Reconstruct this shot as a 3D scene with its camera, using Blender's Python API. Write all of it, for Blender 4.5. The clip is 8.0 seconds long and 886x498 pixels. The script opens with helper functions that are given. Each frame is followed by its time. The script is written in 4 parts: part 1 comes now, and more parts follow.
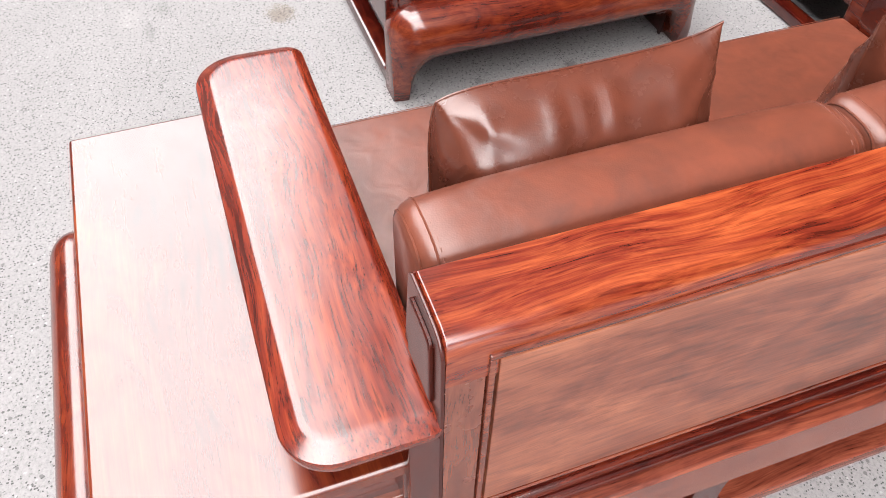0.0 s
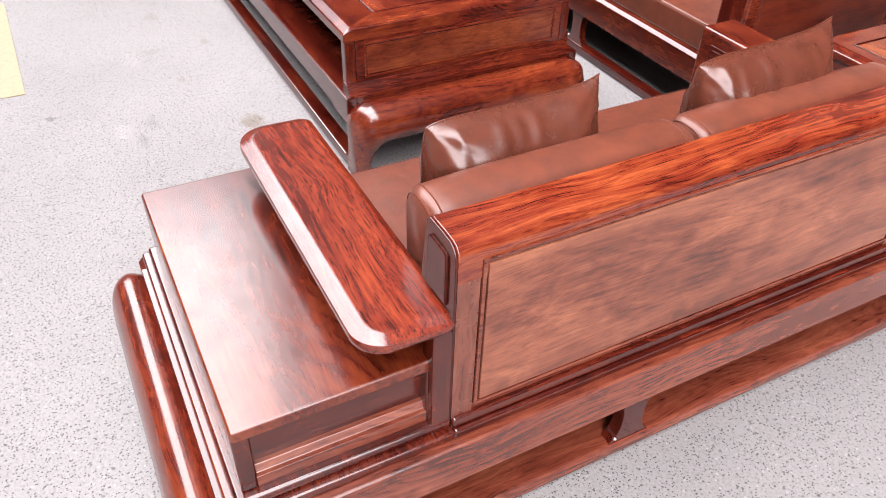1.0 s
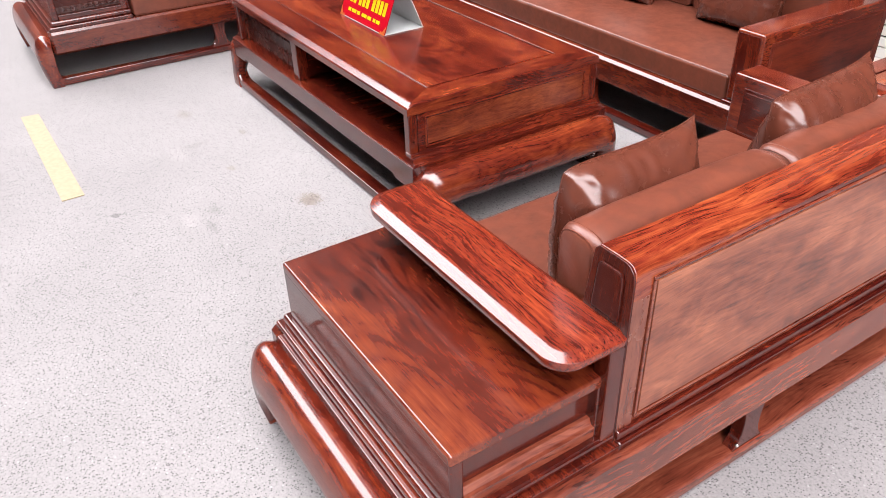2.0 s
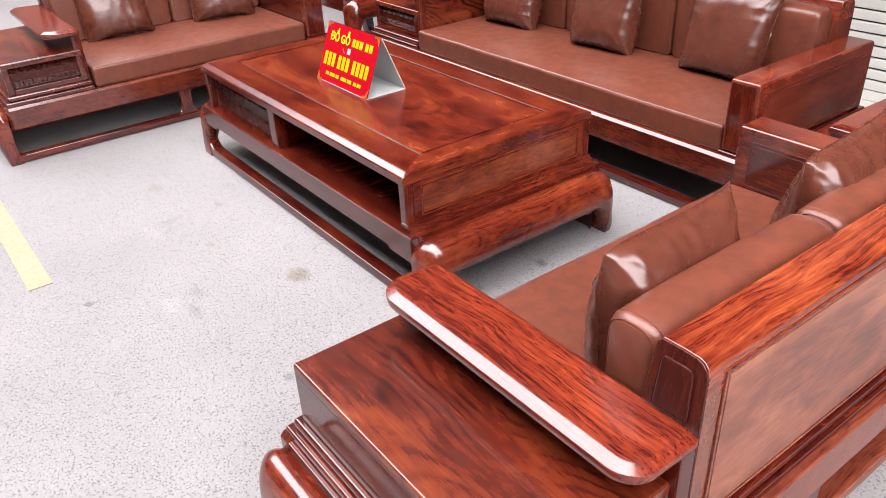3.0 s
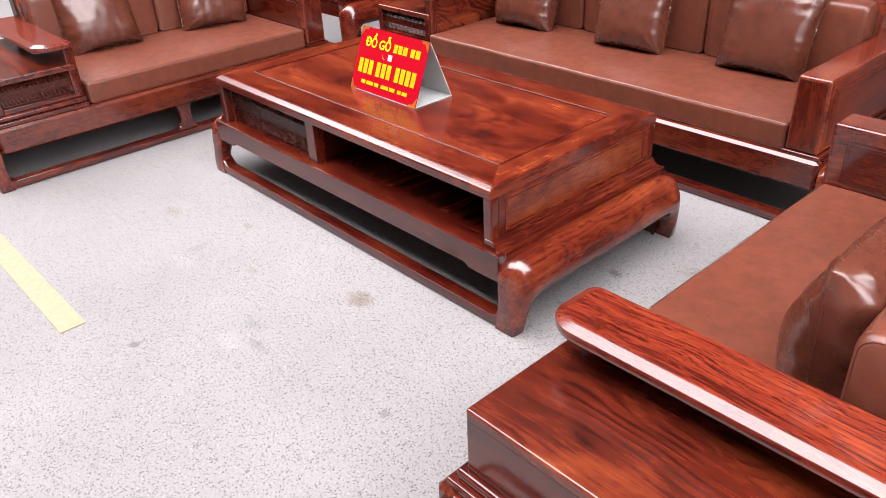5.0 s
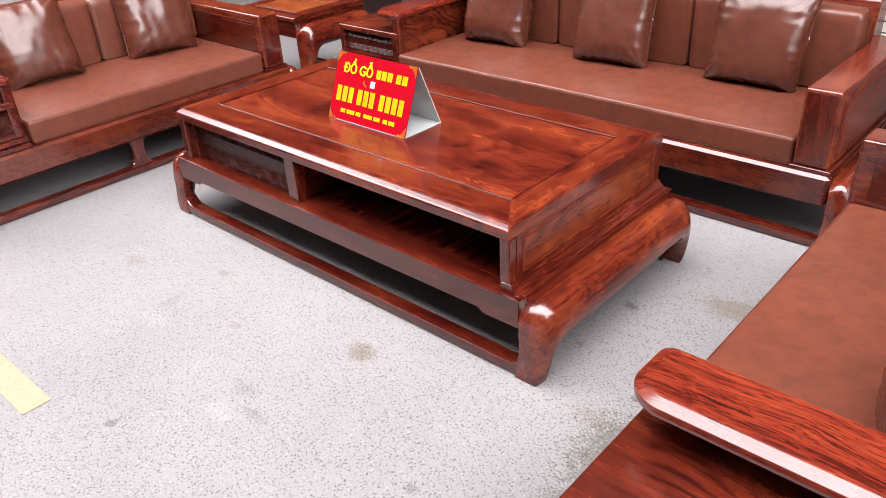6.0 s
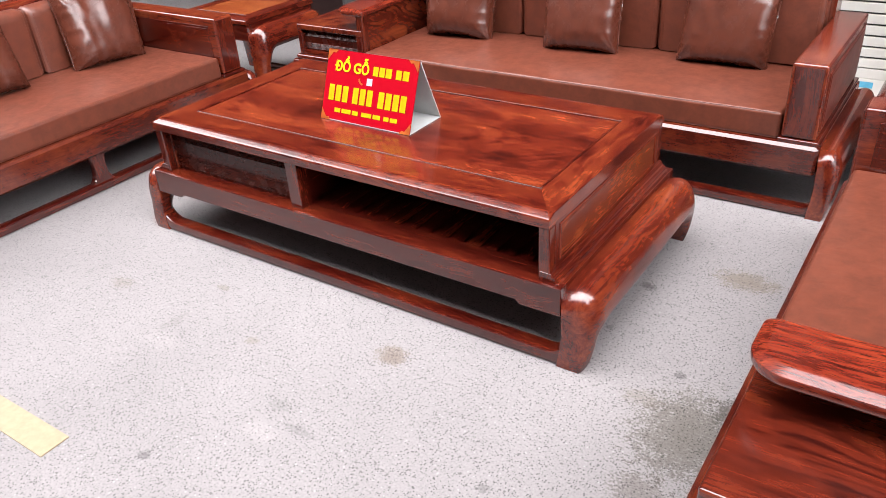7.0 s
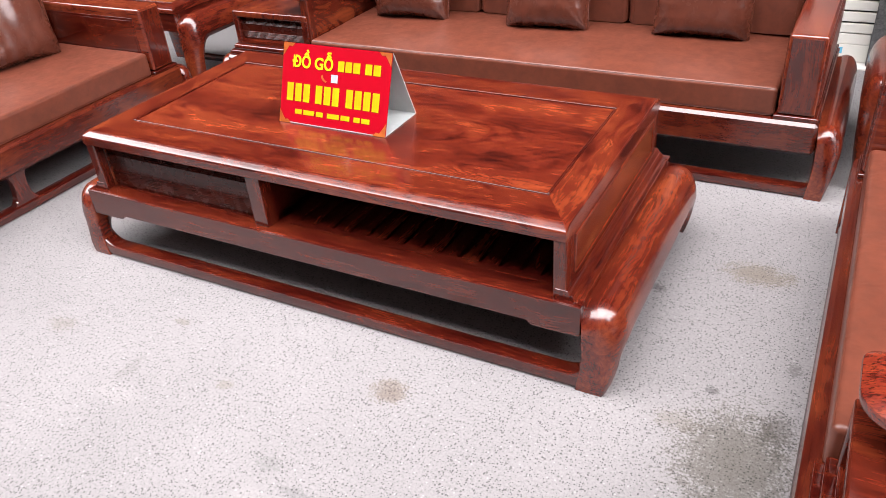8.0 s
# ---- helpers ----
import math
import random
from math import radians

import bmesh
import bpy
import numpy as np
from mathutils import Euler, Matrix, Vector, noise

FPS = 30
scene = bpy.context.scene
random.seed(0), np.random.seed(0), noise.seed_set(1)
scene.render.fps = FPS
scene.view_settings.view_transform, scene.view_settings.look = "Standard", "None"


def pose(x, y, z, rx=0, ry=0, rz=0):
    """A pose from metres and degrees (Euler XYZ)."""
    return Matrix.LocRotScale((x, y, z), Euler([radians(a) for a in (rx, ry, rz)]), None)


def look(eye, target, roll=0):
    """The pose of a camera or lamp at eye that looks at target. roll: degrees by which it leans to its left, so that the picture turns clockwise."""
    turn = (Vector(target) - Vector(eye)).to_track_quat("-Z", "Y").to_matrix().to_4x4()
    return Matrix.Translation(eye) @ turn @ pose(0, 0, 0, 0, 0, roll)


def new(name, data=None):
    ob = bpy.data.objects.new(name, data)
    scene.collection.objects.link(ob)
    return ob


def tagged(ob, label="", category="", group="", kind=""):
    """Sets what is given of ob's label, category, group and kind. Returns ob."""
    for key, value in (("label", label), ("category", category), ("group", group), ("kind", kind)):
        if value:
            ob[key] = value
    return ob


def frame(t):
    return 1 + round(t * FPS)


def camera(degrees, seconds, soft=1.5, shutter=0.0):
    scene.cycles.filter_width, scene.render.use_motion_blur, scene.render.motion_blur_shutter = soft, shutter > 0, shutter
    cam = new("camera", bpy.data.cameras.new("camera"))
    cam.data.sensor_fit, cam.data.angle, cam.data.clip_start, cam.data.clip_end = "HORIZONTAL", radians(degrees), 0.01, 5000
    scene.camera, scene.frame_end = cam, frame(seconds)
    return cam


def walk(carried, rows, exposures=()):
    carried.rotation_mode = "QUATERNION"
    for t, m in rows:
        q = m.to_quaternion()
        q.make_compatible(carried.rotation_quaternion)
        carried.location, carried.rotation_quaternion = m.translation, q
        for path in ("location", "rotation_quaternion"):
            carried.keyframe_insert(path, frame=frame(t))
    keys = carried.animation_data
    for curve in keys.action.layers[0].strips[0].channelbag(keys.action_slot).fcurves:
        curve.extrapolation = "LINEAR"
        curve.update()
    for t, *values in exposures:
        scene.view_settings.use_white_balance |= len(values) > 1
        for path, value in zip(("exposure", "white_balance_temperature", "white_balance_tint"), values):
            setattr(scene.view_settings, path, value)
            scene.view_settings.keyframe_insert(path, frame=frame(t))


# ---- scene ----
cam = camera(60.0, 8.0, soft=0.5)
PATH = [
    (0, (2.732, -0.652, 1.398), (1.501, -0.195, -0.111), 1.0),
    (0.5, (2.97, -0.827, 1.517), (1.671, -0.208, 0.127), 2.7),
    (1, (3.171, -0.98, 1.558), (1.81, -0.243, 0.292), 1.8),
    (1.5, (3.179, -1.189, 1.569), (1.787, -0.373, 0.387), -0.3),
    (2, (3.125, -1.412, 1.596), (1.714, -0.528, 0.488), -1.8),
    (2.2, (3.101, -1.453, 1.603), (1.684, -0.545, 0.523), -2.1),
    (3.3, (2.832, -1.42, 1.604), (1.442, -0.39, 0.604), -3.4),
    (3.5, (2.815, -1.426, 1.594), (1.429, -0.382, 0.6), -3.6),
    (4, (2.69, -1.542, 1.578), (1.337, -0.459, 0.581), -3.3),
    (4.5, (2.552, -1.686, 1.582), (1.23, -0.574, 0.573), -3.0),
    (4.7, (2.512, -1.712, 1.573), (1.197, -0.592, 0.564), -2.9),
    (5.8, (2.136, -1.67, 1.584), (0.925, -0.442, 0.572), -3.2),
    (6, (2.085, -1.678, 1.567), (0.892, -0.422, 0.567), -3.4),
    (6.5, (1.905, -1.798, 1.57), (0.796, -0.46, 0.581), -3.9),
    (7, (1.772, -1.881, 1.554), (0.758, -0.486, 0.54), -4.0),
    (7.5, (1.608, -1.826, 1.527), (0.654, -0.413, 0.483), -4.0),
    (8, (1.445, -1.711, 1.531), (0.597, -0.261, 0.446), -4.9),
]
walk(cam, [(t, look(eye, target, roll)) for t, eye, target, roll in PATH], [(0, 4.00, 6450, 8), (1, 4.06, 6450, 13), (8, 4.10, 6450, 13)])

# ---- world, sun ----
SUN_EL, SUN_AZ = 76.0, 305.0  # degrees; azimuth from +x towards +y
world = bpy.data.worlds.new("overcast_sky")
scene.world = world
world.use_nodes = True
wn, wl = world.node_tree.nodes, world.node_tree.links
sky = wn.new("ShaderNodeTexSky")
sky.sky_type, sky.sun_disc = "NISHITA", False
sky.sun_elevation, sky.sun_rotation = radians(SUN_EL), radians(90 - SUN_AZ)
sky.dust_density, sky.air_density = 0.8, 1.0
soft_sky = wn.new("ShaderNodeHueSaturation")
soft_sky.inputs["Saturation"].default_value = 0.22
soft_sky.inputs["Value"].default_value = 0.81
wl.new(sky.outputs["Color"], soft_sky.inputs["Color"])
wl.new(soft_sky.outputs["Color"], wn["Background"].inputs["Color"])
wn["Background"].inputs["Strength"].default_value = 0.05

sun = new("sun", bpy.data.lights.new("sun", "SUN"))
sun.data.energy, sun.data.angle, sun.data.color = 1.5, radians(131), (1.0, 0.965, 0.95)
ca, sa, ce, se = (math.cos(radians(SUN_AZ)), math.sin(radians(SUN_AZ)), math.cos(radians(SUN_EL)), math.sin(radians(SUN_EL)))
sun.matrix_world = look((12 * ca * ce, 12 * sa * ce, 12 * se), (0, 0, 0))


# ---- materials ----
def material(name):
    m = bpy.data.materials.new(name)
    m.use_nodes = True
    return m, m.node_tree.nodes, m.node_tree.links, m.node_tree.nodes["Principled BSDF"]


def ramp(nodes, stops):
    r = nodes.new("ShaderNodeValToRGB")
    while len(r.color_ramp.elements) < len(stops):
        r.color_ramp.elements.new(0.5)
    for e, (at, colour) in zip(r.color_ramp.elements, stops):
        e.position, e.color = at, (*colour, 1) if len(colour) == 3 else colour
    return r


def noise_node(nodes, links, vector, scale, detail=3, rough=0.5, distort=0.0):
    n = nodes.new("ShaderNodeTexNoise")
    n.inputs["Scale"].default_value, n.inputs["Detail"].default_value = scale, detail
    n.inputs["Roughness"].default_value, n.inputs["Distortion"].default_value = rough, distort
    links.new(vector, n.inputs["Vector"])
    return n


def mixed(nodes, links, kind, factor, a, b):
    m = nodes.new("ShaderNodeMix")
    m.data_type, m.blend_type = "RGBA", kind
    for socket, value in ((m.inputs[0], factor), (m.inputs[6], a), (m.inputs[7], b)):
        if isinstance(value, (int, float)):
            socket.default_value = value
        elif isinstance(value, tuple):
            socket.default_value = (*value, 1)
        else:
            links.new(value, socket)
    return m.outputs[2]


def rosewood(name, axis, dark=(0.0095, 0.001, 0.0009), mid=(0.0464, 0.0046, 0.0027), light=(0.1548, 0.0241, 0.0084), figure=1.0, gloss=0.15, veins=0.5, pore=(300, 0.05, 0.28), streak=0.4, coat=1.0):
    """Lacquered rosewood with its grain along an axis."""
    m, nodes, links, bsdf = material(name)
    tc = nodes.new("ShaderNodeTexCoord")
    info = nodes.new("ShaderNodeObjectInfo")
    shift = nodes.new("ShaderNodeVectorMath")
    shift.operation = "MULTIPLY_ADD"
    links.new(info.outputs["Random"], shift.inputs[0])
    shift.inputs[1].default_value = (7.3, 5.1, 3.7)
    links.new(tc.outputs["Object"], shift.inputs[2])

    def stretched(vector, k):
        mp = nodes.new("ShaderNodeMapping")
        mp.inputs["Scale"].default_value = tuple(k if a == axis else 1.0 for a in "xyz")
        links.new(vector, mp.inputs["Vector"])
        return mp.outputs[0]

    def maths(operation, a, b, c=None):
        n = nodes.new("ShaderNodeMath")
        n.operation = operation
        for socket, value in zip(n.inputs, (a, b, c)):
            if isinstance(value, (int, float)):
                socket.default_value = value
            elif value is not None:
                links.new(value, socket)
        return n.outputs[0]

    # the grain wanders: bend the coordinates a little before drawing them out
    sway = noise_node(nodes, links, stretched(shift.outputs[0], 0.45), 5.0 * figure, 2, 0.5)
    bent = nodes.new("ShaderNodeVectorMath")
    bent.operation = "MULTIPLY_ADD"
    links.new(sway.outputs["Color"], bent.inputs[0])
    bent.inputs[1].default_value = (0.09, 0.09, 0.09)
    links.new(shift.outputs[0], bent.inputs[2])
    grain = bent.outputs[0]
    cloud = noise_node(nodes, links, stretched(grain, 0.26), 8.0 * figure, 3, 0.5, 0.3)
    broad = noise_node(nodes, links, stretched(grain, 0.22), 3.6 * figure, 1.5, 0.35, 0.5)
    streaks = noise_node(nodes, links, stretched(grain, 0.035), 95, 5, 0.62, 0.2)
    fibre = noise_node(nodes, links, stretched(grain, 0.022), 420, 3, 0.6)
    pores = noise_node(nodes, links, stretched(grain, pore[1]), pore[0], 3, 0.65)
    # growth rings: thin dark level lines of the broad noise, strong in patches
    rings = maths("MULTIPLY_ADD", broad.outputs["Fac"], 330.0, maths("MULTIPLY", streaks.outputs["Fac"], 4.0))
    lines = maths("POWER", maths("MULTIPLY_ADD", maths("SINE", rings, 0), 0.5, 0.5), 3.0)
    patch = ramp(nodes, [(0.42, (0.15, 0.15, 0.15)), (0.60, (1, 1, 1))])
    links.new(noise_node(nodes, links, shift.outputs[0], 5.5, 2, 0.5).outputs["Fac"], patch.inputs[0])
    curl = noise_node(nodes, links, stretched(grain, 0.55), 19.0 * figure, 4, 0.55, 0.9)
    base_tone = maths("MULTIPLY_ADD", cloud.outputs["Fac"], 0.6, maths("MULTIPLY", curl.outputs["Fac"], 0.4))
    tone = maths("MULTIPLY_ADD", base_tone, 1.36 * (1 - streak), maths("MULTIPLY_ADD", streaks.outputs["Fac"], 1.36 * streak, -0.20))
    tone = maths("MULTIPLY_ADD", maths("SUBTRACT", fibre.outputs["Fac"], 0.5), 0.22, tone)
    tone = maths("MULTIPLY_ADD", maths("MULTIPLY", lines, patch.outputs[0]), -0.12 * veins, maths("ADD", tone, 0.03))
    c1 = ramp(nodes, [(0.28, dark), (0.46, mid), (0.60, tuple(0.62 * a + 0.38 * b for a, b in zip(mid, light))), (0.77, light)])
    links.new(tone, c1.inputs[0])
    c3 = ramp(nodes, [(0.36, (0.22, 0.17, 0.17)), (0.47, (1, 1, 1))])
    links.new(pores.outputs["Fac"], c3.inputs[0])
    links.new(mixed(nodes, links, "MULTIPLY", pore[2], c1.outputs[0], c3.outputs[0]), bsdf.inputs["Base Color"])
    r = ramp(nodes, [(0.3, (min(0.6, gloss * 2.2),) * 3), (0.7, (gloss * 1.5,) * 3)])
    links.new(cloud.outputs["Fac"], r.inputs[0])
    links.new(r.outputs[0], bsdf.inputs["Roughness"])
    bsdf.inputs["Specular IOR Level"].default_value = 0.0
    bsdf.inputs["Coat Weight"].default_value = coat
    bsdf.inputs["Coat IOR"].default_value = 1.70
    # hand-rubbed lacquer: the gloss is a little uneven
    rub = ramp(nodes, [(0.35, (max(0.11, gloss * 0.7 - 0.02),) * 3), (0.65, (max(0.16, gloss * 0.7 + 0.03),) * 3)])
    links.new(noise_node(nodes, links, tc.outputs["Object"], 17, 3, 0.6).outputs["Fac"], rub.inputs[0])
    links.new(rub.outputs[0], bsdf.inputs["Coat Roughness"])
    bump = nodes.new("ShaderNodeBump")
    bump.inputs["Strength"].default_value, bump.inputs["Distance"].default_value = 0.10, 0.002
    links.new(streaks.outputs["Fac"], bump.inputs["Height"])
    links.new(bump.outputs[0], bsdf.inputs["Normal"])
    ripple = nodes.new("ShaderNodeBump")
    ripple.inputs["Strength"].default_value, ripple.inputs["Distance"].default_value = 0.05, 0.004
    links.new(noise_node(nodes, links, stretched(shift.outputs[0], 0.4), 30, 2, 0.5).outputs["Fac"], ripple.inputs["Height"])
    links.new(ripple.outputs[0], bsdf.inputs["Coat Normal"])
    return m


WX, WY, WZ = rosewood("rosewood_x", "x"), rosewood("rosewood_y", "y"), rosewood("rosewood_z", "z", streak=0.24, veins=0.35, dark=(0.014, 0.0016, 0.0012))
PANEL_X = rosewood("figured_panel_x", "x", figure=0.8, dark=(0.0206, 0.0022, 0.0014), mid=(0.0929, 0.0105, 0.0046), light=(0.2666, 0.0499, 0.0151), veins=0.9, streak=0.24, gloss=0.30)
PANEL_Y = rosewood("figured_panel_y", "y", figure=0.65, pore=(300, 0.05, 0.10), dark=(0.022, 0.0026, 0.0015), mid=(0.076, 0.0094, 0.0040), light=(0.220, 0.0450, 0.0130), veins=1.5, streak=0.24, gloss=0.28)
BACK_X = rosewood("satin_back_panel", "x", figure=0.85, dark=(0.028, 0.0075, 0.0048), mid=(0.1587, 0.0414, 0.0215), light=(0.4278, 0.1500, 0.0748), gloss=0.42, veins=0.35, streak=0.25, coat=1.0, pore=(230, 0.07, 0.35))
ARM_PANEL = rosewood("satin_arm_panel", "y", dark=(0.0241, 0.0029, 0.0017), mid=(0.086, 0.012, 0.006), light=(0.2064, 0.0396, 0.0138), gloss=0.42, coat=0.8)
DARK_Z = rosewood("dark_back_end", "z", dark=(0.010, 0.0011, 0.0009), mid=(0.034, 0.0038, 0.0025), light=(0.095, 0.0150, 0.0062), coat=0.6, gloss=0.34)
# drawer fronts: the overhang's shade is put into this darker wood
DRAWER_SHADE_X = rosewood("shaded_drawer_front", "x", dark=(0.012, 0.0014, 0.0009), mid=(0.0378, 0.0045, 0.0024), light=(0.086, 0.0129, 0.0045), gloss=0.38, coat=0.5)
SATIN_X = rosewood("satin_rear_rail", "x", dark=(0.0344, 0.0065, 0.0039), mid=(0.1290, 0.0269, 0.0142), light=(0.2786, 0.0798, 0.0397), gloss=0.34, veins=0.7, coat=1.0)
SATIN_Z = rosewood("satin_back_post", "z", dark=(0.0292, 0.0065, 0.0041), mid=(0.1038, 0.0241, 0.0139), light=(0.2176, 0.0655, 0.0353), gloss=0.36, veins=0.5)
ROLL_Y = rosewood("mottled_roll", "y", figure=1.1, gloss=0.26, dark=(0.0189, 0.0021, 0.0014), mid=(0.0826, 0.0096, 0.0045), light=(0.2408, 0.0464, 0.0138), veins=0.5, streak=0.3)
RAIL_X = rosewood("satin_front_rail", "x", figure=1.0, gloss=0.26, dark=(0.020, 0.0023, 0.0015), mid=(0.062, 0.0082, 0.0042), light=(0.155, 0.0300, 0.0100), veins=0.35, streak=0.22)
ROLL_X = rosewood("mottled_board_x", "x", figure=1.1, gloss=0.26, dark=(0.0155, 0.0017, 0.0012), mid=(0.0688, 0.0074, 0.0037), light=(0.215, 0.037, 0.0112), veins=0.6, streak=0.35)
BLOCK_Y = rosewood("golden_block_arm", "y", figure=1.0, gloss=0.26, dark=(0.0258, 0.0031, 0.0017), mid=(0.0963, 0.0129, 0.006), light=(0.2494, 0.0533, 0.0168), veins=0.6, streak=0.4)
ARM_Y = rosewood("coarse_grained_arm", "y", dark=(0.032, 0.0034, 0.0021), mid=(0.114, 0.0133, 0.0066), light=(0.26, 0.0440, 0.0150), figure=1.0, pore=(300, 0.05, 0.75), streak=0.65, gloss=0.27)
TEAK_X = rosewood("golden_end_panel", "y", figure=1.2, dark=(0.034, 0.0055, 0.0026), mid=(0.115, 0.0195, 0.0075), light=(0.26, 0.0620, 0.0185), gloss=0.30, coat=0.8, streak=0.28)


def leather_material(name, base, rough=0.35, spec=0.48, swell=0.18):
    m, nodes, links, bsdf = material(name)
    tc = nodes.new("ShaderNodeTexCoord")
    soft = noise_node(nodes, links, tc.outputs["Object"], 20, 5, 0.62, 0.3)
    c = ramp(nodes, [(0.3, tuple(0.78 * a for a in base)), (0.7, tuple(1.22 * a for a in base))])
    links.new(soft.outputs["Fac"], c.inputs[0])
    links.new(c.outputs[0], bsdf.inputs["Base Color"])
    r = ramp(nodes, [(0.3, (rough * 1.12,) * 3), (0.7, (rough * 0.85,) * 3)])
    links.new(soft.outputs["Fac"], r.inputs[0])
    links.new(r.outputs[0], bsdf.inputs["Roughness"])
    cells = nodes.new("ShaderNodeTexVoronoi")
    cells.inputs["Scale"].default_value = 420
    links.new(tc.outputs["Object"], cells.inputs["Vector"])
    b1 = nodes.new("ShaderNodeBump")
    b1.inputs["Strength"].default_value, b1.inputs["Distance"].default_value = 0.09, 0.001
    links.new(cells.outputs["Distance"], b1.inputs["Height"])
    waves = noise_node(nodes, links, tc.outputs["Object"], 14, 2, 0.5, 0.8)
    b2 = nodes.new("ShaderNodeBump")
    b2.inputs["Strength"].default_value, b2.inputs["Distance"].default_value = swell, 0.01
    links.new(waves.outputs["Fac"], b2.inputs["Height"])
    links.new(b1.outputs[0], b2.inputs["Normal"])
    links.new(b2.outputs[0], bsdf.inputs["Normal"])
    bsdf.inputs["Specular IOR Level"].default_value = spec
    return m


LEATHER = leather_material("brown_leather", (0.1110, 0.0298, 0.0166), 0.36, 0.5)
PILLOW = leather_material("pillow_leather", (0.0800, 0.0214, 0.0122), 0.27, 0.6, 0.06)
THREAD, _, _, thread = material("stitching_thread")
thread.inputs["Base Color"].default_value, thread.inputs["Roughness"].default_value = (0.15, 0.055, 0.038, 1), 0.7


def plain(name, colour, rough=0.5, metal=0.0, vary=0.12, scale=30, spec=0.5):
    m, nodes, links, bsdf = material(name)
    tc = nodes.new("ShaderNodeTexCoord")
    n = noise_node(nodes, links, tc.outputs["Object"], scale, 4, 0.6)
    c = ramp(nodes, [(0.3, tuple(max(0, a * (1 - vary)) for a in colour)), (0.7, tuple(a * (1 + vary) for a in colour))])
    links.new(n.outputs["Fac"], c.inputs[0])
    links.new(c.outputs[0], bsdf.inputs["Base Color"])
    bsdf.inputs["Roughness"].default_value, bsdf.inputs["Metallic"].default_value = rough, metal
    bsdf.inputs["Specular IOR Level"].default_value = spec
    return m


RED = plain("red_print", (0.2916, 0.0006, 0.0073), 0.6, vary=0.03, spec=0.05)
YELLOW = plain("yellow_print", (0.6318, 0.5184, 0.0081), 0.6, vary=0.03, spec=0.05)
GOLD = plain("gold_ornament", (0.5022, 0.1296, 0.0162), 0.5)
SILVER = plain("grey_sheet", (0.405, 0.4212, 0.4131), 0.35, vary=0.05)
WHITE = plain("white_print", (0.567, 0.6075, 0.6885), 0.4)
SHUTTER = plain("cream_shutter_paint", (0.5994, 0.5832, 0.5346), 0.45, vary=0.06, scale=3)
BLUE = plain("blue_print", (0.081, 0.3402, 0.5022), 0.4)
DOOR = plain("dark_brown_door", (0.024, 0.011, 0.010), 0.6, vary=0.2, scale=6, spec=0.15)
DARK_STONE = plain("dark_granite", (0.06, 0.06, 0.06), 0.45, vary=0.6, scale=90)
PLASTER = plain("blocker_plaster", (0.13, 0.11, 0.10), 0.8, vary=0.15, scale=2)
FACADE = plain("brown_cladding", (0.034, 0.023, 0.020), 0.8, vary=0.2, scale=2, spec=0.1)
STEP = plain("pale_kerb_stone", (0.55, 0.53, 0.50), 0.7, vary=0.12, scale=20)
METAL = plain("polished_bolt", (0.8, 0.8, 0.8), 0.2, 1.0)


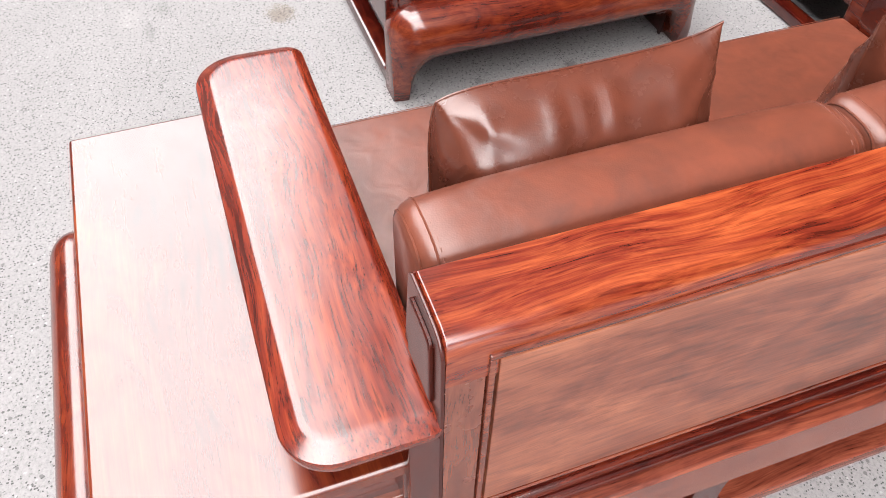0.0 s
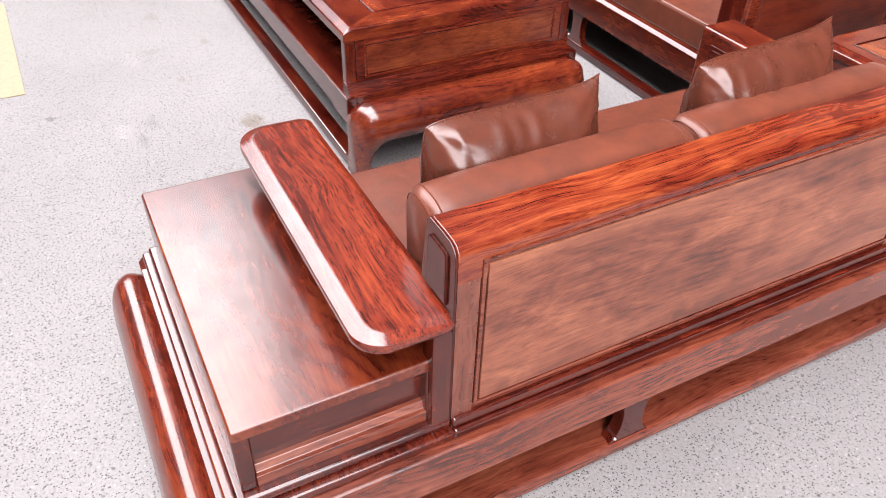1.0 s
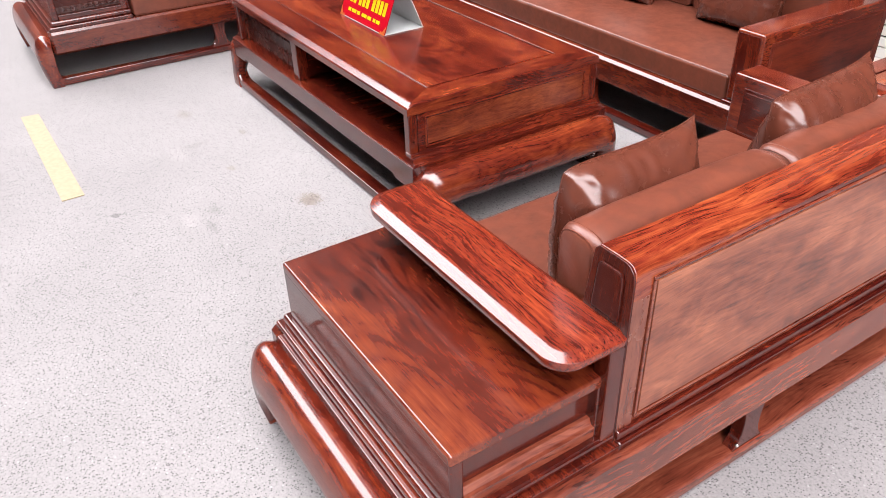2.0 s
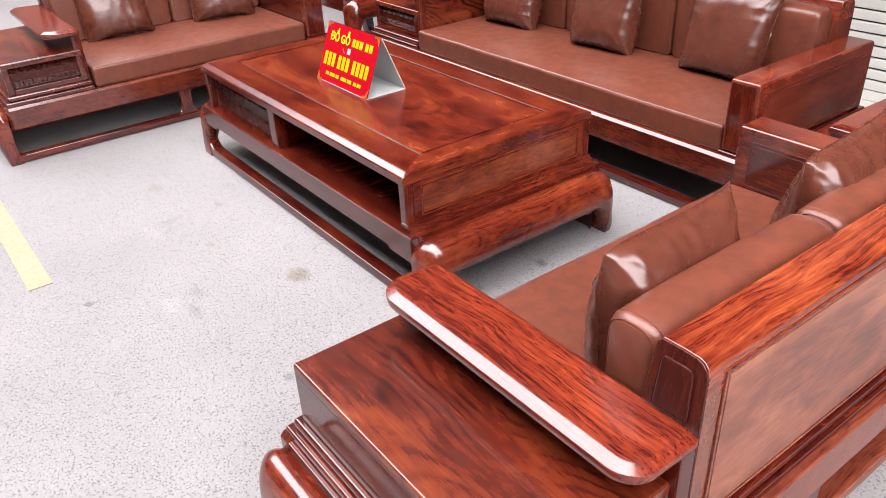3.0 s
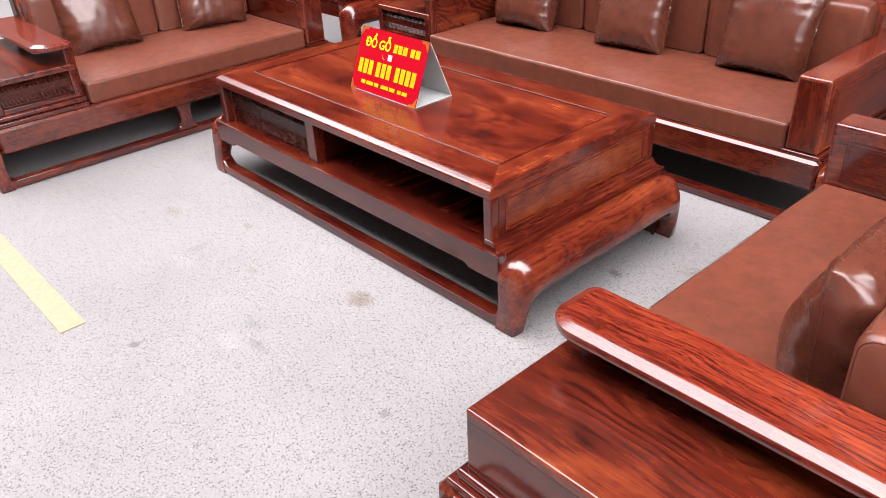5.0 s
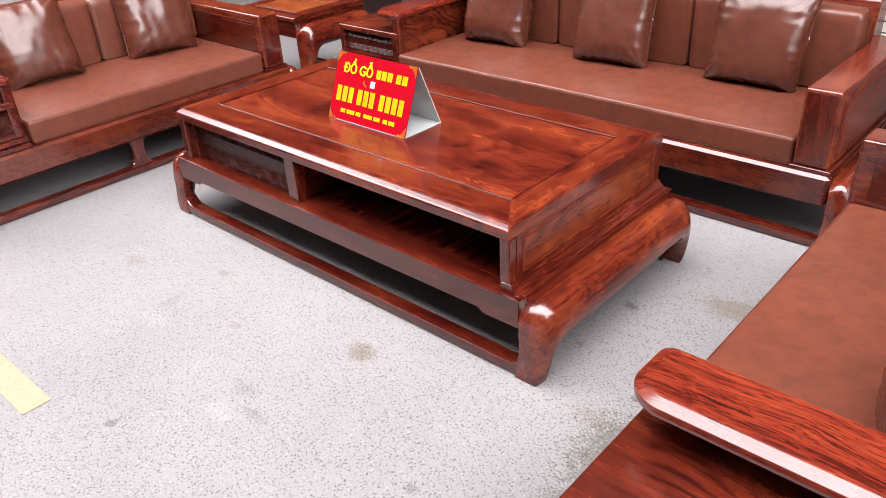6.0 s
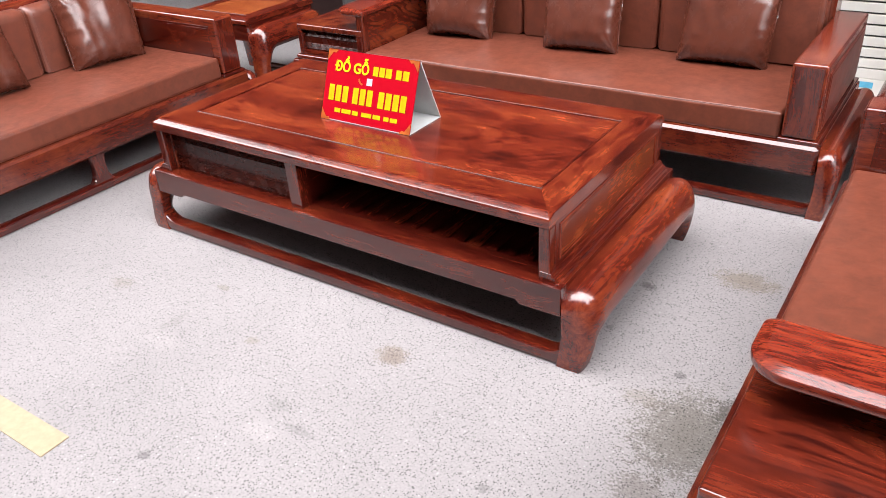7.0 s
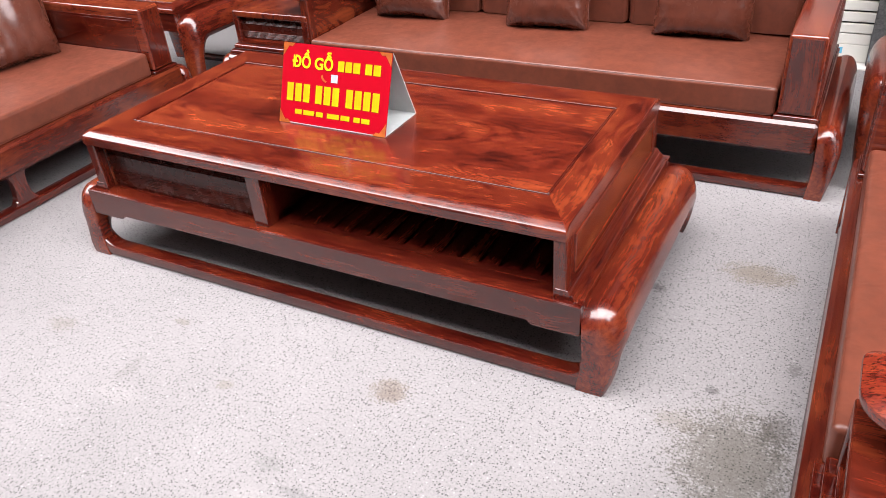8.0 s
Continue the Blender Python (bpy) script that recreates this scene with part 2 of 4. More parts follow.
def floor_material():
    m, nodes, links, bsdf = material("exposed_concrete")
    tc = nodes.new("ShaderNodeTexCoord")
    P = tc.outputs["Object"]
    broad = noise_node(nodes, links, P, 1.3, 5, 0.6)
    c = ramp(nodes, [(0.3, (0.1621, 0.1524, 0.1524)), (0.7, (0.1936, 0.1824, 0.1824))])
    links.new(broad.outputs["Fac"], c.inputs[0])
    grit = noise_node(nodes, links, P, 130, 4, 0.75)
    cg = ramp(nodes, [(0.30, (0.45, 0.45, 0.45)), (0.43, (0.95, 0.95, 0.95)), (0.60, (1.20, 1.20, 1.20))])
    links.new(grit.outputs["Fac"], cg.inputs[0])
    col = mixed(nodes, links, "MULTIPLY", 0.9, c.outputs[0], cg.outputs[0])
    # dark and pale stones in the slab
    wobble = noise_node(nodes, links, P, 120, 2, 0.5)
    bent = nodes.new("ShaderNodeVectorMath")
    bent.operation = "MULTIPLY_ADD"
    links.new(wobble.outputs["Color"], bent.inputs[0])
    bent.inputs[1].default_value = (0.004, 0.004, 0.0)
    links.new(P, bent.inputs[2])
    for scale, width, tint, share in ((170, 0.34, (0.0355, 0.034, 0.0332), 0.34), (105, 0.30, (0.0553, 0.0537, 0.0529), 0.22), (60, 0.24, (0.0909, 0.0869, 0.0853), 0.20), (90, 0.27, (0.2528, 0.2473, 0.2449), 0.10)):
        v = nodes.new("ShaderNodeTexVoronoi")
        v.inputs["Scale"].default_value = scale
        links.new(bent.outputs[0], v.inputs["Vector"])
        pick = nodes.new("ShaderNodeSeparateColor")
        links.new(v.outputs["Color"], pick.inputs[0])
        few = nodes.new("ShaderNodeMath")
        few.operation, few.inputs[1].default_value = "LESS_THAN", share
        links.new(pick.outputs[0], few.inputs[0])
        near = ramp(nodes, [(width * 0.75, (1, 1, 1)), (width * 1.15, (0, 0, 0))])
        links.new(v.outputs["Distance"], near.inputs[0])
        both = nodes.new("ShaderNodeMath")
        both.operation = "MULTIPLY"
        links.new(few.outputs[0], both.inputs[0])
        links.new(near.outputs[0], both.inputs[1])
        amount = nodes.new("ShaderNodeMath")
        amount.operation, amount.inputs[1].default_value = "MULTIPLY", 0.96
        links.new(both.outputs[0], amount.inputs[0])
        col = mixed(nodes, links, "MIX", amount.outputs[0], col, tint)
    # stains: place, size, colour, strength
    ragged = noise_node(nodes, links, P, 26, 9, 0.74)
    rough_edge = nodes.new("ShaderNodeMath")
    rough_edge.operation, rough_edge.inputs[1].default_value = "MULTIPLY_ADD", 1.2
    low_grit = nodes.new("ShaderNodeMath")
    low_grit.operation, low_grit.inputs[1].default_value = "SUBTRACT", 0.5
    links.new(grit.outputs["Fac"], low_grit.inputs[0])
    links.new(low_grit.outputs[0], rough_edge.inputs[0])
    links.new(ragged.outputs["Fac"], rough_edge.inputs[2])
    for (x, y, rx, ry, tint, strength) in STAINS:
        mp = nodes.new("ShaderNodeMapping")
        mp.inputs["Location"].default_value = (-x / rx, -y / ry, 0)
        mp.inputs["Scale"].default_value = (1 / rx, 1 / ry, 0)
        links.new(P, mp.inputs["Vector"])
        d = nodes.new("ShaderNodeVectorMath")
        d.operation = "LENGTH"
        links.new(mp.outputs[0], d.inputs[0])
        uneven = nodes.new("ShaderNodeMath")
        uneven.operation, uneven.inputs[1].default_value = "MULTIPLY_ADD", 1.5
        links.new(rough_edge.outputs[0], uneven.inputs[0])
        links.new(d.outputs["Value"], uneven.inputs[2])
        edge = ramp(nodes, [(0.0, (strength,) * 3), (0.44, (strength * 0.75,) * 3), (0.535, (0, 0, 0))])
        half = nodes.new("ShaderNodeMath")
        half.operation, half.inputs[1].default_value = "MULTIPLY", 0.38
        links.new(uneven.outputs[0], half.inputs[0])
        links.new(half.outputs[0], edge.inputs[0])
        col = mixed(nodes, links, "MULTIPLY", edge.outputs[0], col, tint)
    links.new(col, bsdf.inputs["Base Color"])
    bsdf.inputs["Roughness"].default_value = 0.75
    bump = nodes.new("ShaderNodeBump")
    bump.inputs["Strength"].default_value, bump.inputs["Distance"].default_value = 0.35, 0.002
    links.new(grit.outputs["Fac"], bump.inputs["Height"])
    links.new(bump.outputs[0], bsdf.inputs["Normal"])
    return m


STAINS = [(-0.02, -0.56, 0.05, 0.035, (0.72, 0.66, 0.56), 0.7), (-0.36, -0.38, 0.06, 0.03, (0.72, 0.66, 0.56), 0.7), (0.43, -0.80, 0.11, 0.03, (0.62, 0.62, 0.62), 0.7), (0.996, -0.71, 0.035, 0.03, (0.55, 0.55, 0.55), 0.8), (0.997, 0.097, 0.03, 0.025, (0.5, 0.5, 0.5), 0.8), (1.34, -0.52, 0.13, 0.11, (0.55, 0.51, 0.46), 0.85), (1.46, -0.12, 0.08, 0.13, (0.45, 0.43, 0.40), 0.85), (1.47, 0.14, 0.04, 0.05, (0.45, 0.44, 0.43), 0.8), (0.456, -0.39, 0.095, 0.08, (0.66, 0.555, 0.45), 1.0), (1.02, 0.39, 0.05, 0.04, (0.35, 0.34, 0.33), 0.9), (1.28, -0.03, 0.035, 0.03, (0.4, 0.4, 0.4), 0.9),
          (0.11, -1.1, 0.035, 0.03, (0.45, 0.45, 0.45), 0.9), (1.38, -0.26, 0.25, 0.32, (0.40, 0.375, 0.30), 0.95), (1.31, 0.58, 0.19, 0.10, (0.66, 0.57, 0.43), 0.9),
          (-0.75, -0.55, 0.10, 0.06, (0.75, 0.70, 0.62), 0.7), (0.3, -0.75, 0.07, 0.05, (0.7, 0.72, 0.70), 0.6), (0.33, -0.86, 0.13, 0.06, (1.16, 1.16, 1.15), 0.9), (-0.30, -0.72, 0.16, 0.07, (1.14, 1.14, 1.13), 0.9), (1.22, -0.18, 0.10, 0.06, (0.74, 0.70, 0.62), 0.8), (-0.35, -0.62, 0.05, 0.10, (0.75, 0.74, 0.72), 0.6)]
CONCRETE = floor_material()


# ---- mesh helpers ----
def part(name, bm, mat, parent=None, label="", sharp=35, flat=True):
    """Links a bmesh as one mesh object under a thing or a part."""
    bmesh.ops.recalc_face_normals(bm, faces=bm.faces)
    me = bpy.data.meshes.new(name)
    bm.to_mesh(me)
    bm.free()
    me.materials.append(mat)
    me.shade_smooth()
    me.set_sharp_from_angle(angle=radians(sharp))
    ob = new(name, me)
    ob.parent = parent
    if flat:
        even = ob.modifiers.new("flat_faces", "WEIGHTED_NORMAL")
        even.keep_sharp, even.weight = True, 60
    if label:
        tagged(ob, label)
    return ob


def thing(name, m, label, category, group="", kind=""):
    ob = new(name)
    ob.matrix_world = m
    return tagged(ob, label, category, group, kind)


def box(x0, x1, y0, y1, z0, z1, r=0.004, seg=2, bm=None):
    own = bmesh.new()
    bmesh.ops.create_cube(own, size=1)
    for v in own.verts:
        v.co = Vector(((x0 + x1) / 2 + v.co.x * (x1 - x0), (y0 + y1) / 2 + v.co.y * (y1 - y0), (z0 + z1) / 2 + v.co.z * (z1 - z0)))
    if r:
        bmesh.ops.bevel(own, geom=own.edges[:], offset=r, segments=seg, profile=0.5, affect="EDGES")
    return join(bm, own)


def join(bm, own):
    if bm is None:
        return own
    me = bpy.data.meshes.new("joined")
    own.to_mesh(me)
    own.free()
    bm.from_mesh(me)
    bpy.data.meshes.remove(me)
    return bm


def prism(outline, axis, a, b, r=0.004, seg=2, bm=None):
    """A polygon (two coordinates each) drawn out along an axis from a to b, with rounded edges."""
    own = bmesh.new()
    put = {"x": lambda p, t: (t, p[0], p[1]), "y": lambda p, t: (p[0], t, p[1]), "z": lambda p, t: (p[0], p[1], t)}[axis]
    lo = [own.verts.new(put(p, a)) for p in outline]
    hi = [own.verts.new(put(p, b)) for p in outline]
    n = len(outline)
    own.faces.new(lo)
    own.faces.new(hi)
    for i in range(n):
        own.faces.new((lo[i], lo[(i + 1) % n], hi[(i + 1) % n], hi[i]))
    bmesh.ops.recalc_face_normals(own, faces=own.faces)
    if r:
        edges = [e for e in own.edges if len(e.link_faces) == 2 and e.calc_face_angle(0) > 0.6]
        bmesh.ops.bevel(own, geom=edges, offset=r, segments=seg, profile=0.5, affect="EDGES")
    return join(bm, own)


def flip(bm):
    """Mirrors a bmesh in x."""
    for v in bm.verts:
        v.co.x = -v.co.x
    bmesh.ops.reverse_faces(bm, faces=bm.faces)
    return bm


def roll_leg(y0, y1, height, bulge, foot):
    """A carved roll end, bulging to +x from x = 0, drawn out along y, with an arch between its two feet."""
    q = min(1.0, 0.155 / height / 0.59)
    crown = [(0.0, 0.955), (0.05, 0.962), (0.11, 0.972), (0.18, 0.984), (0.26, 0.994), (0.35, 1.0), (0.45, 0.997), (0.55, 0.988), (0.65, 0.969), (0.74, 0.938), (0.82, 0.894), (0.89, 0.835), (0.945, 0.76), (0.98, 0.67)]
    leg = [(1.0, 0.57), (0.98, 0.44), (0.92, 0.30), (0.83, 0.17), (0.75, 0.06), (0.70, 0.0), (-0.04, 0.0), (-0.01, 0.1), (0.03, 0.25), (0.04, 0.4), (0.03, 0.5), (0.0, 0.55)]
    bar = [(1.0, 0.62), (0.97, 0.57), (0.90, 0.52), (0.81, 0.49), (0.71, 0.475), (0.60, 0.47), (0.45, 0.47), (0.35, 0.475), (0.25, 0.485), (0.15, 0.50), (0.08, 0.52), (0.0, 0.55)]
    crown = [(u, 1 - (1 - w) * q) for u, w in crown]
    leg = [(u, w * (1 - 0.45 * q) / 0.55) for u, w in leg]
    bar = [(u, 1 - (1 - w) * q) for u, w in bar]
    n = 72
    bm = bmesh.new()
    rings = []
    for i in range(n + 1):
        s = i / n
        s = 0.5 - 0.5 * math.cos(math.pi * s)
        y = y0 + (y1 - y0) * s
        d = min(y - y0, y1 - y)
        r = min(0.088, 0.76 * bulge)
        inset = r - math.sqrt(max(0, r * r - (r - min(d, r)) ** 2))
        k = min(1, max(0, (d - foot) / 0.085))
        k = (k * (2 - k)) ** 0.5
        ring = []
        for (u, w), (u2, w2) in zip(crown + leg, crown + bar):
            u, w = u + (u2 - u) * k, w + (w2 - w) * k
            x, z = u * bulge, w * height
            low = min(1, max(0.25, w / 0.5))
            x -= low * inset * (0.8 * min(1, max(0, u - 0.35) * 1.8) - 0.15 * max(0, 1 - u * 3))
            z -= inset * 0.8 * min(1, max(0, (w - 0.55) / 0.35))
            ring.append(bm.verts.new((x, y, z)))
        rings.append(ring)
    m = len(rings[0])
    for a, b in zip(rings, rings[1:]):
        for i in range(m):
            bm.faces.new((a[i], a[(i + 1) % m], b[(i + 1) % m], b[i]))
    bm.faces.new(rings[0])
    bm.faces.new(rings[-1])
    bmesh.ops.remove_doubles(bm, verts=bm.verts, dist=0.0004)
    return bm


def stretcher(x0, x1, y0, y1, h, fillet, r=0.015):
    """A bar along x on the ground whose ends sweep up into the legs."""
    pts = [(x0, 0.0), (x1, 0.0)]
    for i in range(7):
        a = math.pi / 2 * i / 6
        pts.append((x1 - fillet + fillet * math.cos(a), h + fillet - fillet * math.sin(a)))
    for i in range(7):
        a = math.pi / 2 * (1 - i / 6)
        pts.append((x0 + fillet - fillet * math.cos(a), h + fillet - fillet * math.sin(a)))
    return prism(pts, "y", y0, y1, r, 2)


def grooved_panel(x0, x1, y, z0, z1, depth=0.012, reeds=6):
    """An upright board facing -y with a band of reeds along its top and bottom."""
    pts, h = [], z1 - z0
    w = 0.30 * h / reeds
    for band in (0, 1):
        base = z0 + (0.04 if band == 0 else 0.66) * h
        for i in range(reeds):
            for k in range(5):
                a = math.pi * k / 4
                pts.append((y - 0.0030 * math.sin(a), base + w * (i + k / 4 * 0.8)))
            pts.append((y + 0.0030, base + w * (i + 0.9)))
    outline = [(y + depth, z0), (y, z0)] + pts + [(y, z1), (y + depth, z1)]
    return prism(outline, "x", x0, x1, 0)


def framed_panel(a0, a1, z0, z1, at, depth, side):
    """A raised field with a bead round it on an upright face that looks along +x or -x."""
    bm = bmesh.new()
    for inset, out, r in ((0.0, 0.004, 0.003), (0.012, 0.0065, 0.003)):
        lo, hi = (at, at + side * out) if side > 0 else (at - out, at)
        box(lo - depth * (side > 0), hi + depth * (side < 0), a0 + inset, a1 - inset, z0 + inset, z1 - inset, r, 2, bm)
    return bm


def cushion(x0, x1, y0, y1, z0, z1, r=0.02, crown=0.008):
    """A padded leather block with soft edges."""
    bm = box(x0, x1, y0, y1, z0, z1, r, 4)
    bmesh.ops.subdivide_edges(bm, edges=[e for e in bm.edges if e.calc_length() > 0.15], cuts=10, use_grid_fill=True)
    cx, cy, cz = (x0 + x1) / 2, (y0 + y1) / 2, (z0 + z1) / 2
    for v in bm.verts:
        u, w = 2 * (v.co.x - cx) / (x1 - x0), 2 * (v.co.y - cy) / (y1 - y0)
        f = max(0, 1 - u ** 4) * max(0, 1 - w ** 4)
        if v.co.z > cz:
            v.co.z += crown * f + 0.003 * noise.noise(v.co * 6)
    return bm


def pillow_point(u, w, size, thick, seed, tuck, side, slump, crush=1.0):
    """A point of a square scatter pillow: u across, w up (-1 to 1), side 1 front and -1 rear."""
    waist = 0.085
    x = u * (1 - waist * (1 - w * w) * abs(u) ** 3) * (1 - tuck * max(0, -w) ** 1.5)
    z = w * (1 - waist * (1 - u * u) * abs(w) ** 3)
    # slumped filling: fuller below, thinner towards the top
    if crush > 1.2:  # well sat on: the seams have given way and one side has lost its corners
        pull = 1 - (0.085 if u > 0 else 0.01) * abs(u) ** 4 * abs(w) ** 4
        x, z = (u + (x - u) * 0.5) * pull, (w + (z - w) * 0.5) * pull
        ear = max(0, -u) ** 7 * max(0, w) ** 7
        x, z = x - 0.03 * ear, z + 0.07 * ear
    full = max(0, 1 - abs(u) ** 3.6) ** 0.5 * max(0, 1 - abs(w) ** 3.4) ** 0.5 * (1.0 - min(slump, 0.12) * w)
    if slump > 0.3 and side > 0:  # the filling has sunk to the foot of the front
        full = max(0, 1 - abs(u) ** 3.4) ** 0.5 * max(0, 1 - w * w) ** 0.65 * (1.0 - slump * w)
    elif slump > 0.3:  # the rear stays plump right to its ends
        full = max(0, 1 - abs(u) ** 5) ** 0.5 * max(0, 1 - abs(w) ** 3) ** 0.5
    t = thick / 2 * full * (1 + 0.14 * noise.noise(Vector((u * 1.4 + seed * 3.1, w * 1.1, side * 2.0 + seed))))
    fold = 0.0
    for a, b in ((-1, -1), (1, -1), (-1, 1), (1, 1)):  # gathers that run out of each corner
        du, dw = (u - a) * -a, (w - b) * -b
        d, ang = math.hypot(du, dw), math.atan2(dw, du)
        fold += (0.0011 if crush > 1.2 else 0.0034) * math.exp(-((d - 0.34) / 0.24) ** 2) * math.sin(ang * 9 + 3 * noise.noise(Vector((ang * 2, seed, a + 2 * b))) + seed * 1.7 + 2.1 * a + b)
    for e, s, q in ((1 - w, u, 0), (1 + w, u, 1), (1 - u, w, 2), (1 + u, w, 3)):  # puckers along each seam
        wave = 9.5 * s + 2.6 * noise.noise(Vector((s * 2.2, seed * 1.3 + q, side))) + seed * 2.3 + q
        amp = 0.4 + 0.9 * abs(noise.noise(Vector((s * 1.7 + 5, seed * 2.1, q + side * 3))))
        sharp = 1 - abs(math.sin(wave)) ** 0.7 * 2
        fold += (0.006 if crush > 1.2 and q > 1 else 0.0085) * amp * sharp * math.exp(-e / 0.26) * min(1, e / 0.07) * max(0, 1 - s * s) ** 0.5
    fold += 0.003 * noise.noise(Vector((u * 4.2, w * 3.0, seed * 5 + side)))
    if crush > 1.2:
        fold += 0.003 * math.sin(15 * w + 2.0 * noise.noise(Vector((w * 2, u * 3, seed)))) * max(0, u) ** 3
    edge = min(1, min(1 - abs(u), 1 - abs(w)) / 0.05)
    return Vector((x * size / 2, -side * max(0.0008, t + fold * edge * crush), z * size / 2))


def pillow_mesh(size, thick, seed, tuck=0.0, slump=0.1, crush=1.0):
    """A square scatter pillow in the xz plane, with pinched corners and creases."""
    n = 64
    bm = bmesh.new()
    grid = {}
    for side in (1, -1):
        for i in range(n + 1):
            for j in range(n + 1):
                if side < 0 and (i in (0, n) or j in (0, n)):
                    grid[side, i, j] = grid[1, i, j]
                    continue
                u, w = (0.12 * a + 0.88 * math.sin(math.pi / 2 * a) for a in (2 * i / n - 1, 2 * j / n - 1))
                p = pillow_point(u, w, size, thick, seed, tuck, side, slump, crush)
                if i in (0, n) or j in (0, n):
                    p.y = 0
                grid[side, i, j] = bm.verts.new(p)
    for side in (1, -1):
        for i in range(n):
            for j in range(n):
                bm.faces.new([grid[side, i + a, j + b] for a, b in ((0, 0), (1, 0), (1, 1), (0, 1))])
    return bm


def tube(points, radius, closed=False, n=6):
    """A thin cord along points."""
    bm = bmesh.new()
    rings = []
    count = len(points)
    for i, p in enumerate(points):
        p = Vector(p)
        a = Vector(points[(i - 1) % count] if closed or i else points[0])
        b = Vector(points[(i + 1) % count] if closed or i < count - 1 else points[-1])
        t = (b - a).normalized()
        s = t.cross(Vector((0.13, 0.37, 0.92))).normalized()
        c = t.cross(s)
        rings.append([bm.verts.new(p + radius * (math.cos(2 * math.pi * k / n) * s + math.sin(2 * math.pi * k / n) * c)) for k in range(n)])
    for i in range(count if closed else count - 1):
        a, b = rings[i], rings[(i + 1) % count]
        for k in range(n):
            bm.faces.new((a[k], a[(k + 1) % n], b[(k + 1) % n], b[k]))
    return bm


# ---- ground and building ----
bm = bmesh.new()
bmesh.ops.create_grid(bm, x_segments=1, y_segments=1, size=150)
tagged(part("ground", bm, CONCRETE), "pale grey concrete yard with exposed stones and stains", "ground", kind="structure")

YLINE = plain("worn_yellow_paint", (0.2592, 0.2066, 0.1296), 0.7, vary=0.10, scale=40)
bm = prism([(-1.222, -1.268), (-0.146, -1.262), (-0.148, -1.170), (-1.212, -1.182)], "z", 0.0, 0.004, 0)
tagged(part("yellow_line", bm, YLINE), "worn yellow strip painted on the concrete", "floor marking", kind="structure")


# ---- sofas ----
def sofa(length, bw, deep, gaps, mirror, struts, label):
    """A rosewood sofa facing -y. A side box with an arm plate stands at x = 0, a block arm at x = length. Returns its root."""
    root = thing("sofa", Matrix.Identity(4), label, "sofa", "rosewood sofa set")
    side = flip if mirror else (lambda bm: bm)

    def add(name, bm, mat, parent=None, text="", flat=True):
        return part(name, side(bm), mat, parent or root, text, flat=flat)

    L, D = length, 0.865 + deep
    arm = L - 0.15
    # base frame
    add("front_rail", box(0, L, -0.004, 0.05, 0.178, 0.302, 0.012, 1), RAIL_X)
    add("back_rail", box(0, L, D - 0.05, D, 0.178, 0.30, 0.007, 3), SATIN_X)
    for x in (0.0, L - 0.05):
        add("side_rail", box(x, x + 0.05, 0.05, D - 0.05, 0.18, 0.299, 0.003), WY)
    add("seat_board", box(0.05, L - 0.05, 0.05, D - 0.05, 0.272, 0.297, 0.002), WX)
    for k in (0, 1):
        bm = roll_leg(-0.006, D + 0.006, 0.286, 0.092, 0.055)
        if k == 0:
            flip(bm)
        else:
            bmesh.ops.translate(bm, verts=bm.verts, vec=(L, 0, 0))
        add("roll_leg", bm, ROLL_Y, flat=False)
    add("stretcher", stretcher(-0.016, L + 0.016, 0.0, 0.055, 0.046, 0.045), WX)
    add("stretcher", stretcher(-0.016, L + 0.016, D - 0.108, D, 0.046, 0.045), SATIN_X)
    for x in struts:
        for y in (0.008, D - 0.043):
            pts = []
            for i in range(9):
                z = 0.04 + 0.142 * i / 8
                w = 0.032 + 0.030 * abs((i - 4.5) / 4.5) ** 3
                pts.append((x + w, z))
            pts += [(2 * x - a, b) for a, b in reversed(pts)]
            strut = add("strut", prism(pts, "y", y, y + 0.035, 0.003), WZ)
            bolt = bmesh.new()
            bmesh.ops.create_uvsphere(bolt, u_segments=10, v_segments=6, radius=0.006)
            bmesh.ops.translate(bolt, verts=bolt.verts, vec=(x - 0.045, y - 0.001 if y < 0.1 else y + 0.036, 0.062))
            add("bolt", bolt, METAL, strut, "small polished bolt head")
    # side box with its stepped plinth
    add("plinth", box(0.012, bw, 0.018, D - 0.02, 0.30, 0.323, 0.006, 3), WY)
    add("plinth_bead", box(0.028, bw, 0.034, D - 0.034, 0.323, 0.349, 0.009, 3), WY)
    y0, y1 = 0.052, D - 0.052
    add("box_top", box(0.045, bw - 0.012, y0, y1, 0.486, 0.517, 0.007, 3), PANEL_Y, text="polished box top with swirling grain")
    add("box_side", box(0.0452, 0.077, y0 + 0.0004, y1 - 0.0004, 0.349, 0.494, 0.006, 3), WY)
    add("box_side", box(bw - 0.050, bw - 0.0125, y0 + 0.0004, y1 - 0.0004, 0.349, 0.494, 0.006, 3), WY)
    add("box_rail", box(0.077, bw - 0.046, y0 + 0.002, y0 + 0.03, 0.349, 0.374, 0.004), WX)
    add("box_rail", prism([(y1 - 0.040, 0.349), (y1 - 0.040, 0.393), (y1 - 0.017, 0.393), (y1 - 0.0105, 0.378), (y1 - 0.001, 0.377), (y1 - 0.001, 0.349)], "x", 0.075, bw - 0.048, 0.0015), SATIN_X)
    add("box_back", box(0.076, bw - 0.049, y1 - 0.041, y1 - 0.0265, 0.349, 0.490, 0.002), WX)
    part("drawer_front", side(grooved_panel(0.079, bw - 0.048, y0 + 0.022, 0.376, 0.486)), DRAWER_SHADE_X, root, "reeded drawer front", 20, False)
